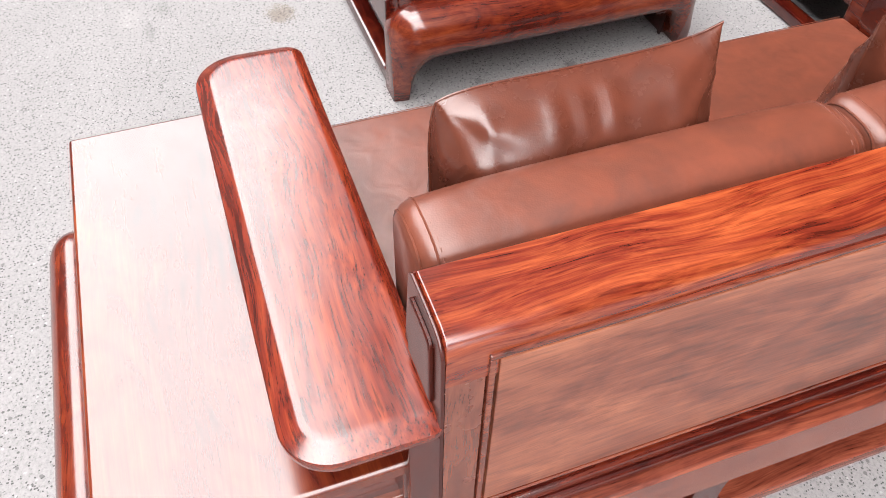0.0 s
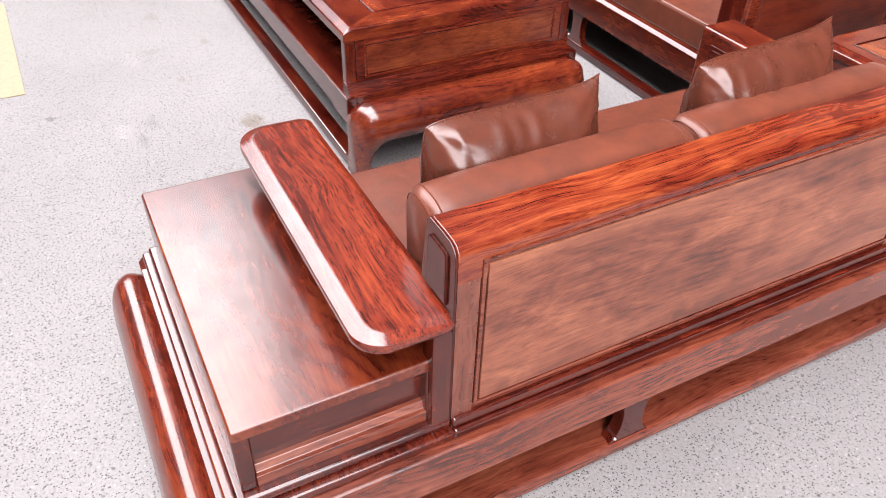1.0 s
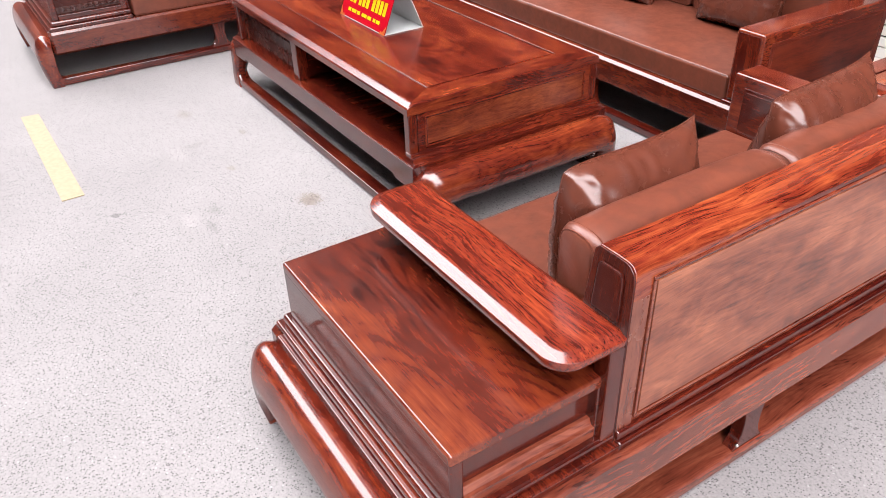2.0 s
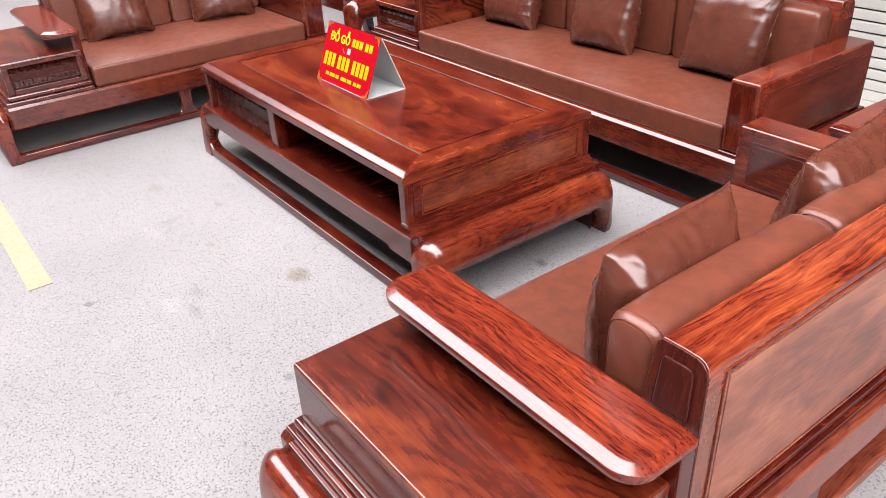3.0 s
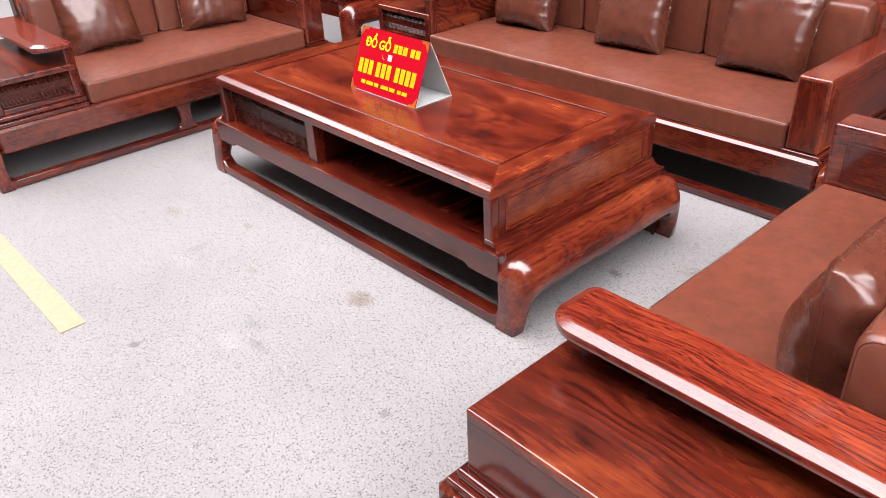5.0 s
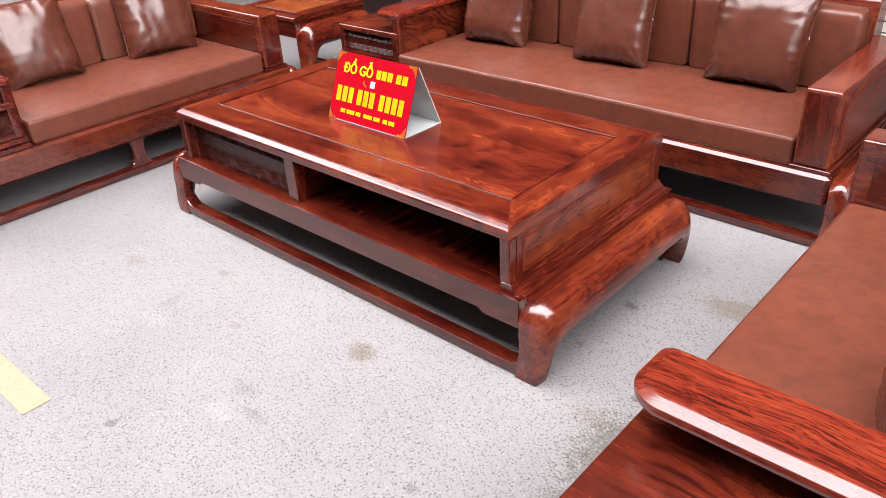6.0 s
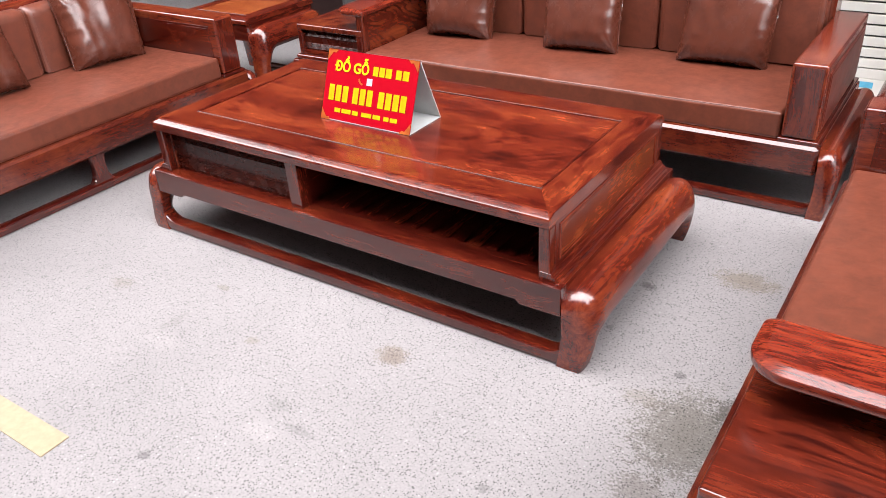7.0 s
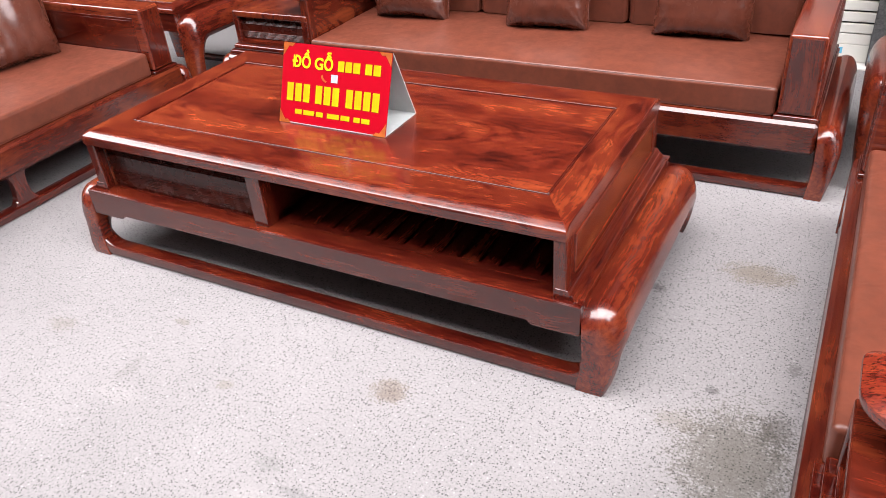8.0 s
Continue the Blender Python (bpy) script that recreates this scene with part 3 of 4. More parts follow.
    # arm plate, its posts and its wall
    for y in (0.062, D - 0.081):
        add("arm_post", box(bw - 0.046, bw, y, y + 0.045, 0.30, 0.594, 0.006), WZ)
    add("arm_wall", box(bw - 0.034, bw - 0.010, 0.107, D - 0.081, 0.30, 0.592, 0.003), PANEL_Y)
    x0, x1, p0, p1 = bw - 0.182, bw + 0.006, 0.045, D - 0.030
    pts = []
    for cx, cy, r, a0 in ((x1 - 0.03, p0 + 0.03, 0.03, -90), (x1 - 0.026, p1 - 0.026, 0.026, 0), (x0 + 0.062, p1 - 0.062, 0.062, 90), (x0 + 0.082, p0 + 0.082, 0.082, 180)):
        for i in range(15):
            a = radians(a0 + 90 * i / 14)
            pts.append((cx + r * math.cos(a), cy + r * math.sin(a)))
    own = bmesh.new()
    layers = [(0.590, 0.0130), (0.5912, 0.0085), (0.5950, 0.0040), (0.6000, 0.0012), (0.6060, 0.0), (0.6140, 0.0), (0.6162, 0.0012), (0.6250, 0.0225), (0.6264, 0.027), (0.6268, 0.034)]
    n = len(pts)
    normals = []
    for i in range(n):
        a, b = Vector(pts[i - 1]), Vector(pts[(i + 1) % n])
        t = (b - a).normalized()
        normals.append((t.y, -t.x))
    rings = []
    for z, inset in layers:
        ring = []
        for (px, py), (nx, ny) in zip(pts, normals):
            k = 1.0 if nx < 0.2 else max(0.55, 1 - (nx - 0.2) / 0.6)
            ring.append(own.verts.new((px - nx * inset * k, py - ny * inset, z - (0.03 * (px - x0) - 0.003 if z > 0.6 else 0))))
        rings.append(ring)
    for a, b in zip(rings, rings[1:]):
        for i in range(n):
            own.faces.new((a[i], a[(i + 1) % n], b[(i + 1) % n], b[i]))
    own.faces.new(rings[0])
    own.faces.new(rings[-1])
    part("arm_plate", side(own), ARM_Y, root, "arm plate with bold streaked grain")
    # block arm
    add("arm_base", box(arm - 0.01, L - 0.006, 0.012, D - 0.008, 0.30, 0.318, 0.006, 3), WY)
    block = add("block_arm", box(arm, L - 0.02, 0.022, D - 0.028, 0.318, 0.617, 0.012, 3), BLOCK_Y)
    add("arm_front", box(arm + 0.012, L - 0.032, 0.0195, 0.026, 0.331, 0.604, 0.002), WZ, block)
    add("arm_panel", framed_panel(0.075, D - 0.08, 0.345, 0.575, L - 0.02, 0.004, 1), ARM_PANEL, block)
    add("arm_panel", framed_panel(0.075, D - 0.19, 0.36, 0.575, arm, 0.004, -1), WY, block)
    # backrest
    b0, b1 = bw - 0.003, arm + 0.012
    f, r = D - 0.165, D - 0.035  # front and rear face
    prof = [(f, 0.30), (f - 0.002, 0.60), (f + 0.022, 0.768), (f + 0.032, 0.779), (f + 0.075, 0.7798), (r - 0.024, 0.7785), (r - 0.013, 0.7735), (r - 0.004, 0.7625), (r, 0.748), (r, 0.30)]
    post = [prof[0], prof[1], (f + 0.012, 0.70), (r, 0.70), prof[-1]]
    posts = []
    for a, b in ((b0, b0 + 0.045), (arm - 0.045, arm)):
        posts.append(add("back_post", prism(post, "x", a, b, 0), SATIN_Z))
    if b1 > arm:
        add("back_post", prism([(f, 0.617), (f + 0.012, 0.70), (r, 0.70), (r, 0.617)], "x", arm, b1, 0), WZ)
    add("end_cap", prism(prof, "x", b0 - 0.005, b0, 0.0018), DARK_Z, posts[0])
    path = [(f + 0.026, 0.635), (f + 0.036, 0.735)]
    for i in range(1, 7):
        q = math.pi * (1 - i / 7)
        path.append(((f + 0.036 + r - 0.024) / 2 + (r - f - 0.060) / 2 * math.copysign(abs(math.cos(q)) ** 0.5, math.cos(q)), 0.735 + 0.018 * math.sin(q) ** 0.5))
    path += [(r - 0.024, 0.735), (r - 0.024, 0.635)]
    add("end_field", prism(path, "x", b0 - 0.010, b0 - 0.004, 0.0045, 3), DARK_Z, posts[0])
    top = [(f + 0.012, 0.70)] + prof[2:9] + [(r, 0.70)]
    own = prism(top, "x", b0, b1, 0)
    rim = [e for e in own.edges if len(e.link_faces) == 2 and abs(e.verts[0].co.x - e.verts[1].co.x) < 1e-6 and min(v.co.z for v in e.verts) > 0.705]
    bmesh.ops.bevel(own, geom=rim, offset=0.004, segments=3, profile=0.5, affect="EDGES")
    add("top_rail", own, rosewood_top, text="top rail with flaming orange grain")
    add("back_board", box(b0 + 0.045, arm - 0.045, f + 0.02, f + 0.04, 0.30, 0.72, 0.002), WX)
    frame_in = box(b0 + 0.045, arm - 0.045, r - 0.05, r - 0.004, 0.30, 0.71, 0.002)
    add("back_frame", frame_in, SATIN_X)
    p0, p1, q0, q1 = b0 + 0.047, arm - 0.047, 0.369, 0.741
    panel = add("back_panel", box(p0 + 0.012, p1 - 0.012, r - 0.010, r + 0.0035, q0 + 0.012, q1 - 0.012, 0.002, 2), BACK_X, text="broad satin panel with cloudy grain")
    for a, b, c, d in ((p0, p1, q0, q0 + 0.008), (p0, p1, q1 - 0.008, q1), (p0, p0 + 0.008, q0 + 0.008, q1 - 0.008), (p1 - 0.008, p1, q0 + 0.008, q1 - 0.008)):
        add("panel_bead", box(a, b, r - 0.010, r + 0.0045, c, d, 0.0022, 2), SATIN_X, panel)
    add("back_bead", box(b0, arm, r - 0.02, r + 0.016, 0.30, 0.325, 0.008, 3), WX)
    add("back_bead", box(b0, arm, r - 0.02, r + 0.008, 0.325, 0.352, 0.007, 3), WX)

    # seat cushion
    s0, s1, sf = bw + 0.008, arm - 0.008, 0.03
    seat = part("seat_cushion", side(cushion(s0, s1, sf, f - 0.02, 0.301, 0.412, 0.016, 0.012)), LEATHER, None)
    part("piping", side(tube([(s0 + 0.012 + (s1 - s0 - 0.024) * i / 20, sf + 0.004, 0.4095) for i in range(21)], 0.0009)), LEATHER, seat)
    part("piping", side(tube([(s0 + 0.012 + (s1 - s0 - 0.024) * i / 20, sf + 0.0035, 0.306) for i in range(21)], 0.0014)), LEATHER, seat)
    tagged(seat, "long brown leather seat cushion lying on the sofa frame", "cushion", "seat cushions")
    # back cushions
    made = [seat]
    edges = [s0] + list(gaps) + [s1]
    for a, b in zip(edges, edges[1:]):
        a, b = a + 0.003, b - 0.003
        c0, c1 = f - 0.112, f - 0.002
        prof_c = [(c0, 0.424), (c0, 0.710)]
        mid_y, half_y = (c0 + c1 + 0.012) / 2, (c1 + 0.012 - c0) / 2
        for i in range(1, 12):
            q = math.pi * (1 - i / 12)
            cq, sq = math.cos(q), math.sin(q)
            prof_c.append((mid_y + half_y * math.copysign(abs(cq) ** 0.75, cq), 0.710 + 0.050 * sq ** 0.7))
        prof_c += [(c1 + 0.012, 0.710), (c1 - 0.01, 0.424)]
        own = bmesh.new()
        rings = []
        steps = [0, 0.004, 0.012, 0.022] + [0.06 + (b - a - 0.12) * i / 12 for i in range(13)] + [b - a - 0.022, b - a - 0.012, b - a - 0.004, b - a]
        my, mz = (c0 + c1) / 2, 0.6
        for s in steps:
            d = min(s, b - a - s)
            inset = 0.016 * max(0, 1 - d / 0.022) ** 2
            puff = 0.010 * (1 - (2 * s / (b - a) - 1) ** 4)
            ring = []
            for y, z in prof_c:
                ty, tz = y - my, z - mz
                g = 1 - inset / 0.07
                yy = my + ty * g
                zz = mz + tz * (1 - inset / 0.2)
                if ty < 0:
                    yy -= puff * max(0, 1 - (tz / 0.2) ** 2)
                if z > 0.72:
                    zz += puff * 0.6
                ring.append(own.verts.new((a + s, yy, zz)))
            rings.append(ring)
        n = len(rings[0])
        for p, q in zip(rings, rings[1:]):
            for i in range(n):
                own.faces.new((p[i], p[(i + 1) % n], q[(i + 1) % n], q[i]))
        own.faces.new(rings[0])
        own.faces.new(rings[-1])
        back = part("back_cushion", side(own), LEATHER, None, sharp=60, flat=False)
        tagged(back, "padded brown leather back cushion with double stitched ends", "cushion", "back cushions")
        for k, s in ((0, 1), (0, 6), (1, 1), (1, 6)):
            x = a + s * 0.004 if k == 0 else b - s * 0.004
            inset = 0.016 * max(0, 1 - s * 0.004 / 0.022) ** 2
            line = [(x, my + (y - my) * (1 - inset / 0.07) - (0.0012 if y < my else -0.0012), mz + (z - mz) * (1 - inset / 0.2) + (0.0012 if z > 0.72 else 0)) for y, z in prof_c]
            part("piping", side(tube(line, 0.0017)), LEATHER, back)
            # stitches along the crown
            own = bmesh.new()
            if s == 6:
                for i in range(1, len(line) - 2):
                    p, q = Vector(line[i]), Vector(line[i + 1])
                    count = max(1, int((q - p).length / 0.009))
                    along_t = (q - p).normalized() * 0.003
                    dx = Vector((0.006 if k == 0 else -0.006, 0, 0))
                    for j in range(count):
                        c = p.lerp(q, (j + 0.5) / count) + dx
                        join(own, tube([c - along_t, c + along_t], 0.0008, n=4))
                part("stitches", side(own), THREAD, back)
        made.append(back)
    return root, made


rosewood_top = rosewood("flaming_top_rail", "x", figure=1.0, streak=0.55, dark=(0.0292, 0.0034, 0.002), mid=(0.1177, 0.0147, 0.0069), light=(0.3492, 0.0792, 0.0247), gloss=0.2, pore=(240, 0.04, 0.4))


def place(made, m):
    root, soft = made
    root.matrix_world = m
    for ob in soft:
        ob.matrix_world = m


SOFA_R = pose(1.515, -0.958, 0, 0, 0, -90)
SOFA_B = pose(-1.42, 1.156, 0)
SOFA_L = pose(-1.556, -0.985, 0, 0, 0, 90)
place(sofa(1.896, 0.458, 0.0, [1.089], True, [0.935], "glossy rosewood two-seat sofa seen from behind, beside the coffee table"), SOFA_R)
place(sofa(2.80, 0.52, 0.03, [1.165, 1.911], False, [0.93, 1.86], "long glossy rosewood three-seat sofa in front of the shutter"), SOFA_B)
place(sofa(1.945, 0.465, 0.08, [1.17], False, [0.94], "glossy rosewood two-seat sofa facing the coffee table"), SOFA_L)

for i, (x, y, z, lean, turn, roll, size, tuck) in enumerate([
        (2.018, -0.205, 0.606, 2, -90, 0, 0.42, 0.16), (2.053, 0.45, 0.622, 2, -88, 1, 0.43, 0.14),
        (-0.567, 1.675, 0.615, -13, 4, 2, 0.42, 0.05), (0.143, 1.675, 0.615, -13, 3, -1, 0.42, 0.05), (0.838, 1.72, 0.62, -13, 4, 2, 0.43, 0.05),
        (-2.185, -0.18, 0.615, -15, 84, -3, 0.43, 0.05), (-2.14, 0.50, 0.615, -15, 82, 2, 0.43, 0.05)]):
    bm = pillow_mesh(size, 0.21 if i < 2 else 0.203, i + 1, tuck, 0.55 if i < 2 else 0.12, 1.5 if i < 2 else 1.0)
    p = part("throw_pillow", bm, PILLOW, None, sharp=80, flat=False)
    p.matrix_world = pose(x, y, z, lean, roll, turn)
    rim = []
    for u0, w0, u1, w1 in ((-1, -1, 1, -1), (1, -1, 1, 1), (1, 1, -1, 1), (-1, 1, -1, -1)):
        for k in range(20):
            q = pillow_point(u0 + (u1 - u0) * k / 20, w0 + (w1 - w0) * k / 20, size, 0.0, i + 1, tuck, 1, 0.0, 1.5 if i < 2 else 1.0)
            rim.append((q.x, 0, q.z))
    part("piping", tube(rim, 0.0019, True), PILLOW, p)
    if i >= 2:
        q = pillow_point(1, 0.12, size, 0.0, i + 1, tuck, 1, 0.0)
        part("zip_pull", box(q.x - 0.003, q.x + 0.004, -0.002, 0.002, q.z - 0.008, q.z + 0.004, 0.001, 1), METAL, p, "tiny bright zip pull")
    tagged(p, "shiny creased brown leather pillow leaning on the sofa back", "pillow", "throw pillows")


# ---- tables ----
def table_top(root, x0, x1, y0, y1, z, gx, gy, thick=0.034, panel=PANEL_X):
    """Mitred frame boards round a figured panel, with a fine bead between."""
    cx, cy = (x0 + x1) / 2, (y0 + y1) / 2
    i0, i1, j0, j1 = x0 + gx, x1 - gx, y0 + gy, y1 - gy
    lip, bevel = 0.013, 0.030  # height and depth of the chamfer along the front and the back

    def fall(d, h, reach):
        """How far a chamfered (h > 0) or just eased edge has dropped at a distance d inside it."""
        if not h:
            return 0.0045 * max(0.0, 1 - d / 0.0045) ** 2
        k = max(0.0, 1 - d / reach)
        return h * k + 0.006 * max(0.0, 1 - d / 0.004) ** 2

    for s in (-1, 1):
        # long boards, chamfered, and end boards, flush with the sides; mitred where they meet
        for long in (True, False):
            deep, width, reach = (gy, gx, 0.0) if long else (gx, gy, bevel)
            steps = [deep, 0.6 * deep, 0.036, 0.030, 0.022, 0.012, 0.006, 0.003, 0.001, 0.0]
            own = bmesh.new()
            rings = []
            for end, straight in ((-1, False), (-1, True), (1, True), (1, False)):
                ring = []
                for d in steps:
                    run = d / deep * width  # distance from the end of the board, on the mitre
                    h = z - (fall(d, lip, bevel) if long else fall(d, 0, 0))
                    if straight:
                        run = max(run, 0.034)
                    else:
                        h = min(h, z - (fall(run, 0, 0) if long else fall(run, lip, bevel)))
                    p = (end * ((x1 - x0) / 2 - run) + cx, cy + s * ((y1 - y0) / 2 - d)) if long else (cx + s * ((x1 - x0) / 2 - d), cy + end * ((y1 - y0) / 2 - run))
                    ring.append(own.verts.new((*p, h)))
                for d in (0.0, deep):
                    run = d / deep * width
                    if straight:
                        run = max(run, 0.034)
                    p = (end * ((x1 - x0) / 2 - run) + cx, cy + s * ((y1 - y0) / 2 - d)) if long else (cx + s * ((x1 - x0) / 2 - d), cy + end * ((y1 - y0) / 2 - run))
                    ring.append(own.verts.new((*p, z - thick)))
                rings.append(ring)
            count = len(rings[0])
            for r0, r1 in zip(rings, rings[1:]):
                for k in range(count):
                    own.faces.new((r0[k], r0[(k + 1) % count], r1[(k + 1) % count], r1[k]))
            own.faces.new(rings[0])
            own.faces.new(rings[-1])
            bmesh.ops.remove_doubles(own, verts=own.verts, dist=0.00005)
            part("top_board", own, ROLL_X if long else ROLL_Y, root)
    part("top_panel", box(i0 + 0.0095, i1 - 0.0095, j0 + 0.0095, j1 - 0.0095, z - 0.02, z - 0.0005, 0.003, 2), panel, root, "inset top panel with swirling figured grain")
    for a, b, c, d in ((i0, i1, j0 + 0.001, j0 + 0.007), (i0, i1, j1 - 0.007, j1 - 0.001), (i0 + 0.001, i0 + 0.007, j0 + 0.007, j1 - 0.007), (i1 - 0.007, i1 - 0.001, j0 + 0.007, j1 - 0.007)):
        part("bead", box(a, b, c, d, z - 0.012, z + 0.0025, 0.0022, 3), WX, root)
    part("top_backing", box(i0 - 0.02, i1 + 0.02, j0 - 0.02, j1 + 0.02, z - thick - 0.012, z - 0.021, 0), WX, root)


def coffee_table():
    root = thing("coffee_table", pose(0, 0.312, 0), "long glossy rosewood coffee table with drawer, open shelf and roll legs", "coffee table")
    H, X, Y = 0.507, 0.893, 0.46
    table_top(root, -X, X, -Y, Y, H, 0.103, 0.148, 0.042)
    # stepped plinth and apron
    for y0, y1 in ((-0.478, -0.44), (0.44, 0.478)):
        pts = [(-0.942, 0.283), (0.942, 0.283), (0.942, 0.183), (0.80, 0.183), (0.785, 0.198), (-0.785, 0.198), (-0.80, 0.183), (-0.942, 0.183)]
        part("apron", prism(pts, "y", y0, y1, 0.005, 2), WX, root)
    for s in (-1, 1):
        part("side_apron", box(min(s * 0.940, s * 0.895), max(s * 0.940, s * 0.895), -0.44, 0.44, 0.185, 0.283, 0.004), WY, root)
        prof = [(0.86, 0.262), (0.938, 0.262), (0.938, 0.274), (0.934, 0.281), (0.919, 0.285), (0.915, 0.294), (0.911, 0.299), (0.904, 0.301), (0.902, 0.309), (0.898, 0.314), (0.86, 0.314)]
        part("plinth_bead", prism([(s * a, b) for a, b in prof], "y", -0.458, 0.458, 0.0015, 1), WY, root)
        bm = roll_leg(-0.486, 0.486, 0.276, 0.120, 0.050)
        bmesh.ops.translate(bm, verts=bm.verts, vec=(0.937, 0, 0))
        if s < 0:
            flip(bm)
        part("roll_leg", bm, ROLL_Y, root, flat=False)
    for y0, y1 in ((-0.483, -0.420), (0.420, 0.483)):
        part("stretcher", stretcher(-0.960, 0.960, y0, y1, 0.046, 0.068), WX, root)
    # carcass
    for s in (-1, 1):
        a, b = sorted((s * 0.857, s * 0.8925))
        part("end_board", box(a, b, -0.4165, 0.4165, 0.284, 0.4648, 0.001, 1), ROLL_Y, root)
        a, b = sorted((s * 0.890, s * 0.8940))
        part("end_panel", box(a, b, -0.377, 0.377, 0.336, 0.440, 0.0012, 1), TEAK_X, root, "golden brown end panel")
        a, b = sorted((s * 0.890, s * 0.8962))
        for y0, y1, z0, z1 in ((-0.388, 0.388, 0.3245, 0.3315), (-0.388, 0.388, 0.4445, 0.4515), (-0.388, -0.381, 0.3315, 0.4445), (0.381, 0.388, 0.3315, 0.4445)):
            part("panel_bead", box(a, b, y0, y1, z0, z1, 0.0018, 2), ROLL_Y, root)
        for y0, y1 in ((-0.456, -0.417), (0.417, 0.456)):
            a, b = sorted((s * 0.855, s * 0.8927))
            part("corner_post", box(a, b, y0, y1, 0.284, 0.4648, 0.006, 3), WZ, root)
    part("back_board", box(-0.857, 0.857, 0.425, 0.447, 0.284, 0.4645, 0.002), WX, root)
    part("divider", box(-0.172, -0.115, -0.453, -0.395, 0.284, 0.4645, 0.005, 2), WZ, root)
    part("divider_wall", box(-0.160, -0.130, -0.395, 0.425, 0.284, 0.4645, 0.002), WY, root)
    part("drawer_front", grooved_panel(-0.856, -0.172, -0.408, 0.286, 0.468, reeds=8), DRAWER_SHADE_X, root, "reeded drawer front, its colour darkened for the overhang's shade", 20, False)
    part("drawer_box", box(-0.79, -0.18, -0.395, 0.40, 0.29, 0.42, 0.002), WX, root)
    part("shelf_lip", box(-0.115, 0.857, -0.402, -0.375, 0.262, 0.2842, 0.002), WX, root)
    part("shelf_lip", box(-0.115, 0.857, 0.36, 0.402, 0.262, 0.2842, 0.002), WX, root)
    part("bottom_board", box(-0.90, 0.90, -0.445, 0.445, 0.250, 0.262, 0), WX, root)
    for a, b in ((-0.474, -0.402), (0.402, 0.474)):
        part("ledge", box(-0.925, 0.925, a, b, 0.262, 0.2842, 0.004), WX, root)
    step = (0.857 + 0.115) / 15
    me = None
    for i in range(15):
        x = -0.115 + step * (i + 0.5)
        ob = part("slat", box(-step / 2 + 0.005, step / 2 - 0.005, -0.381, 0.366, 0.268, 0.282, 0.006, 2), WY, root) if me is None else new("slat", me)
        me = ob.data
        ob.parent, ob.location.x = root, x
    return root


coffee_table()


SIDE_TOP = rosewood("orange_side_top", "x", figure=0.9, dark=(0.0688, 0.0086, 0.0034), mid=(0.1806, 0.0361, 0.0112), light=(0.3268, 0.0946, 0.0258), gloss=0.22, veins=0.6, streak=0.25)


def side_table(m, label):
    root = thing("side_table", m, label, "side table", "side tables")
    H, X, Y = 0.505, 0.29, 0.29
    table_top(root, -X, X, -Y, Y, H, 0.075, 0.075, panel=SIDE_TOP)
    part("front_apron", box(-X + 0.006, X - 0.006, -Y + 0.006, -Y + 0.04, 0.37, 0.471, 0.006, 2), WX, root)
    part("back_apron", box(-X + 0.006, X - 0.006, Y - 0.04, Y - 0.006, 0.37, 0.471, 0.006, 2), WX, root)
    for s in (-1, 1):
        a, b = sorted((s * (X - 0.006), s * (X - 0.04)))
        part("side_apron", box(a, b, -Y + 0.04, Y - 0.04, 0.36, 0.471, 0.004), WY, root)
        bm = roll_leg(-Y - 0.005, Y + 0.005, 0.455, 0.115, 0.055)
        bmesh.ops.translate(bm, verts=bm.verts, vec=(X - 0.008, 0, 0))
        if s < 0:
            flip(bm)
        part("roll_leg", bm, ROLL_Y, root, flat=False)
    for y in (-Y + 0.01, Y - 0.05):
        part("stretcher", stretcher(-X, X, y, y + 0.04, 0.04, 0.05), WX, root)
    return root


side_table(pose(-2.07, 1.49, 0), "square rosewood side table with carved roll legs in the corner")
side_table(pose(1.89, 1.565, 0), "square rosewood side table between two sofas")


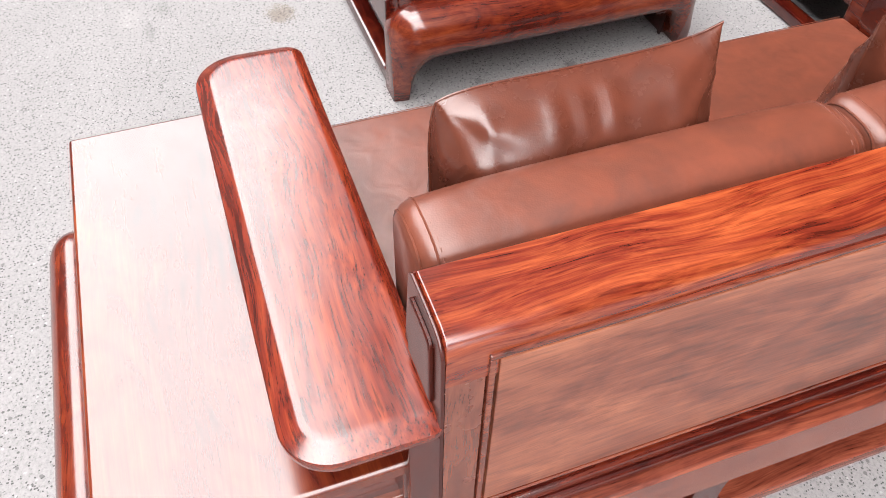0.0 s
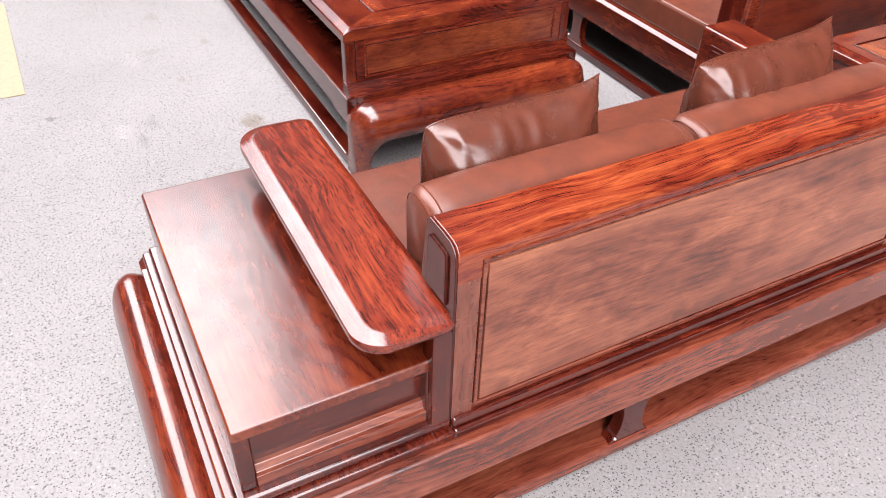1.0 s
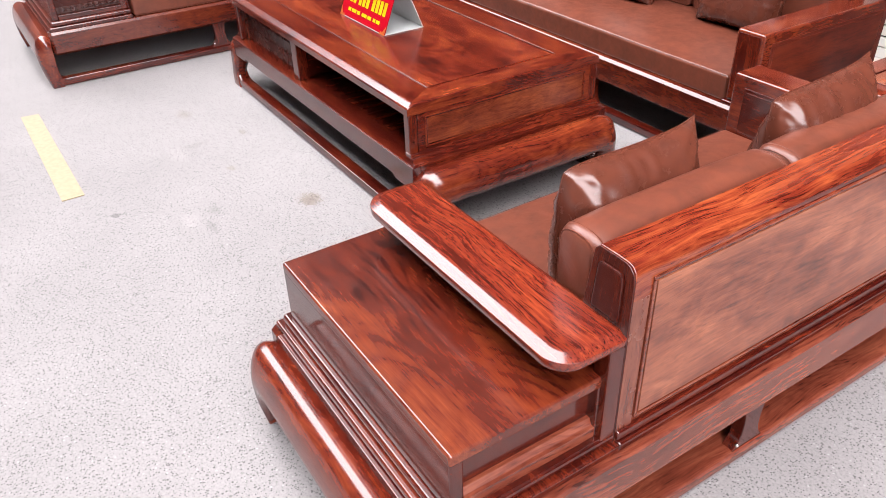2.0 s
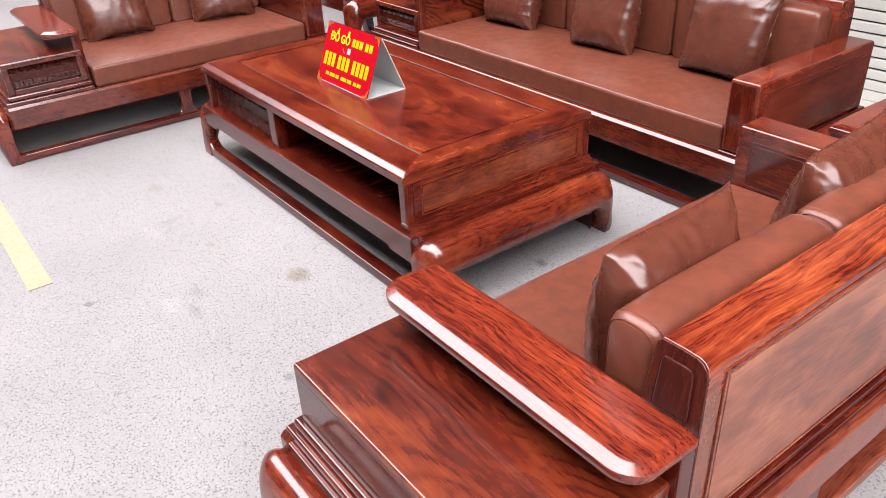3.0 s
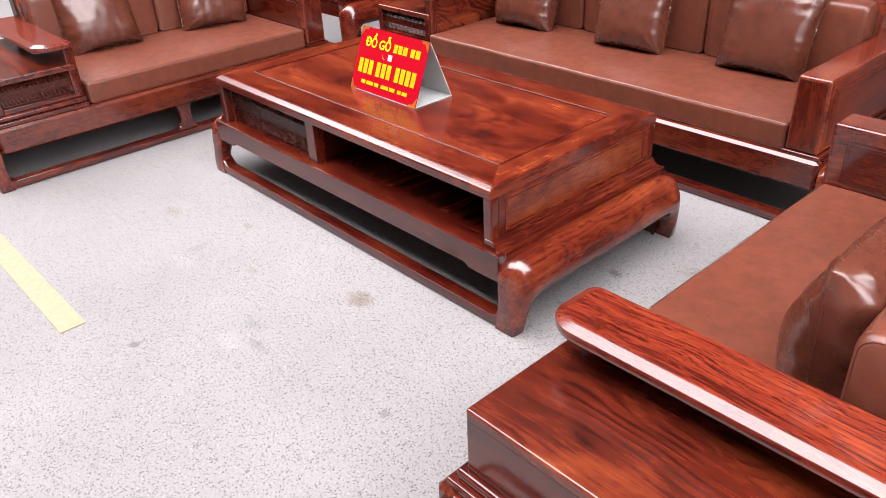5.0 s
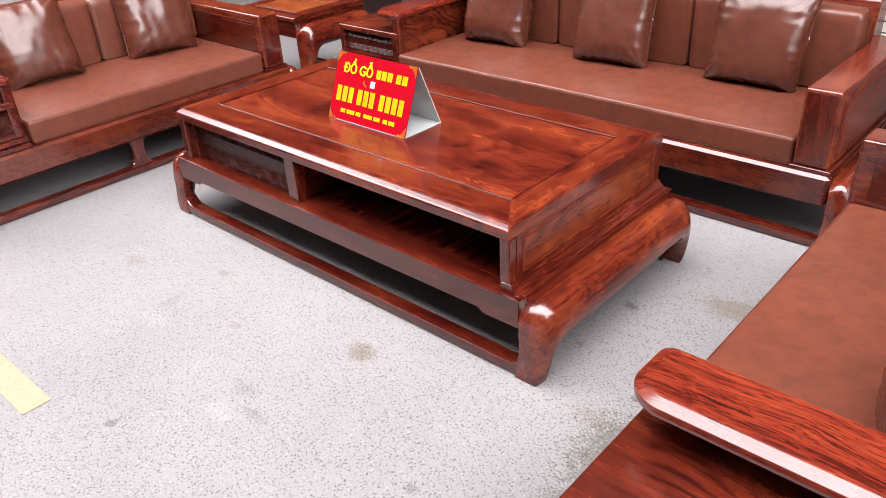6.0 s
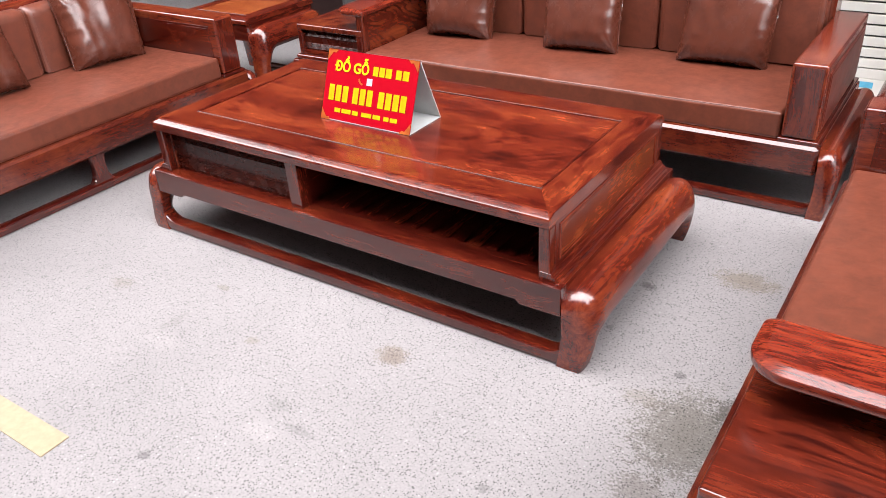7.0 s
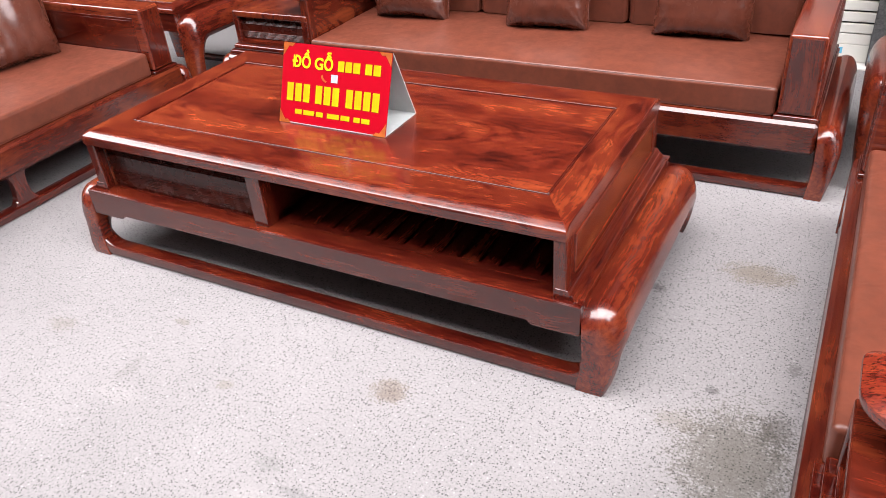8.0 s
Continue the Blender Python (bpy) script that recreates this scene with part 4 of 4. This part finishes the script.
# ---- tent sign on the coffee table ----
def tent_sign():
    root = thing("tent_sign", pose(-0.047, 0.17, 0.5075), "folded red and yellow advertising tent card standing on the coffee table", "sign")
    w, h, d, t = 0.213, 0.245, 0.10, 0.0035
    part("base_sheet", box(-w, w, 0.0, 0.205, 0.0, 0.003, 0), SILVER, root)
    part("front_sheet", prism([(0, 0.0), (d, h), (d + t, h), (t, 0.0)], "x", -w, w, 0), RED, root, "glossy red printed front")
    part("rear_sheet", prism([(0.205, 0.0), (d + t, h), (d, h), (0.205 - t, 0.0)], "x", -w, w, 0), SILVER, root)
    slope = math.atan2(d, h)
    on = Matrix.Translation((0, -0.0008, 0)) @ Matrix.Rotation(-slope, 4, "X")
    size = math.hypot(d, h)

    def flat(name, outline, mat, lift=0.0006):
        bm = bmesh.new()
        bm.faces.new([bm.verts.new((x, -lift, z)) for x, z in outline])
        bmesh.ops.solidify(bm, geom=bm.faces[:], thickness=0.0005)
        bm.transform(on)
        return part(name, bm, mat, root)

    def bar(name, x0, x1, z0, z1, mat=YELLOW, slant=0.0):
        return flat(name, [(x0, z0), (x1, z0), (x1 + slant, z1), (x0 + slant, z1)], mat)

    font = bpy.data.curves.new("shop_words", "FONT")
    font.body, font.size, font.extrude, font.offset, font.align_x = "\u0110\u1ed2 G\u1ed6", 0.052, 0.0004, 0.0012, "LEFT"
    words = new("words", font)
    dg = bpy.context.evaluated_depsgraph_get()
    me = bpy.data.meshes.new_from_object(words.evaluated_get(dg))
    bpy.data.objects.remove(words)
    bm = bmesh.new()
    bm.from_mesh(me)
    bpy.data.meshes.remove(me)
    wide = max(v.co.x for v in bm.verts) - min(v.co.x for v in bm.verts)
    bmesh.ops.scale(bm, vec=(0.165 / wide, 1, 1), verts=bm.verts)
    bm.transform(on @ pose(-0.172, -0.0012, 0.188, 90))
    part("lettering", bm, YELLOW, root)
    # the shop's name, as plain bars
    for x0, x1 in ((0.012, 0.036), (0.041, 0.066), (0.071, 0.098), (0.118, 0.143), (0.149, 0.176)):
        bar("name_bar", x0, x1, 0.188, 0.222)
    # number line, as plain bars
    for x0, count in ((-0.188, 3), (-0.070, 3), (0.052, 4)):
        for k in range(count):
            bar("number_bar", x0 + k * 0.034, x0 + k * 0.034 + 0.026, 0.075, 0.135)
    # small line below
    for x0, x1 in ((-0.150, -0.122), (-0.115, -0.070), (-0.063, -0.035), (-0.018, 0.030), (0.037, 0.072), (0.088, 0.112), (0.118, 0.150)):
        bar("address_bar", x0, x1, 0.033, 0.049)
    bar("icon", -0.012, 0.014, 0.150, 0.176, WHITE)
    flat("icon", [(-0.052, 0.168), (-0.046, 0.172), (-0.044, 0.163), (-0.036, 0.155), (-0.028, 0.153), (-0.033, 0.147), (-0.044, 0.152), (-0.051, 0.160)], GOLD)
    for sx in (-1, 1):
        for z, sz in ((0.0, 1), (size, -1)):
            pts = [(sx * w, z), (sx * (w - 0.048), z), (sx * (w - 0.036), z + sz * 0.012), (sx * (w - 0.024), z + sz * 0.010), (sx * (w - 0.012), z + sz * 0.026), (sx * w, z + sz * 0.044)]
            flat("corner_ornament", pts if sx * sz < 0 else pts[::-1], GOLD)


tent_sign()


# ---- the shop front behind ----
FRONT = 2.72
wall = thing("wall_north", Matrix.Identity(4), "shop front with cream roller shutter and dark stone pillars", "wall", kind="structure")
# unseen tall wall, added to keep the northern sky out of reflections
part("sky_blocking_wall", box(-16, 14, FRONT + 0.02, FRONT + 0.95, 2.9, 26.0, 0), FACADE, wall)
# unseen overhang, added to dim the light on the rear sofa
part("unseen_shading_eave", box(-16, 14, FRONT - 1.3, FRONT + 0.02, 2.95, 3.10, 0.01), FACADE, wall)
part("left_wall", box(-16, -3.40, FRONT + 0.62, FRONT + 0.9, 0, 2.9, 0), FACADE, wall)
part("return_wall", box(-3.40, -3.28, FRONT + 0.062, FRONT + 0.9, 0, 2.9, 0), FACADE, wall)
part("right_wall", box(1.95, 14, FRONT + 0.02, FRONT + 0.3, 0, 2.9, 0), FACADE, wall)
part("pillar", box(1.50, 1.95, FRONT - 0.06, FRONT + 0.3, 0, 2.9, 0.004), DARK_STONE, wall, "dark speckled granite pillar")
part("pillar", box(-2.32, -1.95, FRONT - 0.06, FRONT + 0.3, 0, 2.9, 0.004), DARK_STONE, wall, "dark speckled granite pillar")
part("door_leaf", box(-3.40, -2.32, FRONT, FRONT + 0.06, 0.05, 2.9, 0.004), DOOR, wall, "dark brown door leaf")
# unseen stretch, filled with an added dark leaf to darken table-top reflections
part("door_leaf", box(-1.95, 0.55, FRONT + 0.02, FRONT + 0.08, 0.02, 2.9, 0.004), DOOR, wall, "dark brown door leaf")
part("shutter_bottom_plate", box(0.55, 1.50, FRONT - 0.016, FRONT + 0.01, 0.014, 0.104, 0.003), SHUTTER, wall)
part("shutter_bottom_plate", box(0.55, 1.50, FRONT - 0.013, FRONT + 0.01, 0.1055, 0.158, 0.003), SHUTTER, wall)
part("sticker", box(1.30, 1.38, FRONT - 0.018, FRONT - 0.0155, 0.055, 0.088, 0), BLUE, wall, "small blue sticker")
me = None
for i in range(46):
    z = 0.160 + 0.058 * i
    if me is None:
        pts = [(FRONT, 0.0030), (FRONT - 0.010, 0.0034), (FRONT - 0.0125, 0.0050), (FRONT - 0.0135, 0.027), (FRONT - 0.0125, 0.0490), (FRONT - 0.010, 0.0512), (FRONT + 0.004, 0.0515), (FRONT + 0.004, 0.0030)]
        ob = part("shutter_slat", prism(pts, "x", 0.55, 1.50, 0), SHUTTER, wall)
        me = ob.data
    else:
        ob = new("shutter_slat", me)
        ob.parent = wall
    ob.location.z = z
part("shutter_backing", box(0.55, 1.50, FRONT + 0.012, FRONT + 0.03, 0, 2.9, 0), DARK_STONE, wall)
part("doorstep", box(-1.0, 1.8, FRONT - 0.10, FRONT + 0.02, 0, 0.012, 0.003), STEP, wall)

# ---- unseen walls added to block low sky light ----
# south: its height is set to darken sofa fronts and the floor beneath
across = thing("blocker_south", Matrix.Identity(4), "unseen plain wall added across the yard to block low light", "wall", kind="structure")
part("blocker_wall", box(-16, 16, -7.3, -7.0, 0, 11.0, 0), PLASTER, across)
# west: added out of view to give box tops a dark lower reflection
beyond = thing("blocker_west", Matrix.Identity(4), "unseen plain wall added at the yard's end to block low sky", "wall", kind="structure")
part("blocker_wall", box(-9.4, -9.0, -6.9, 2.6, 0, 5.0, 0), PLASTER, beyond)
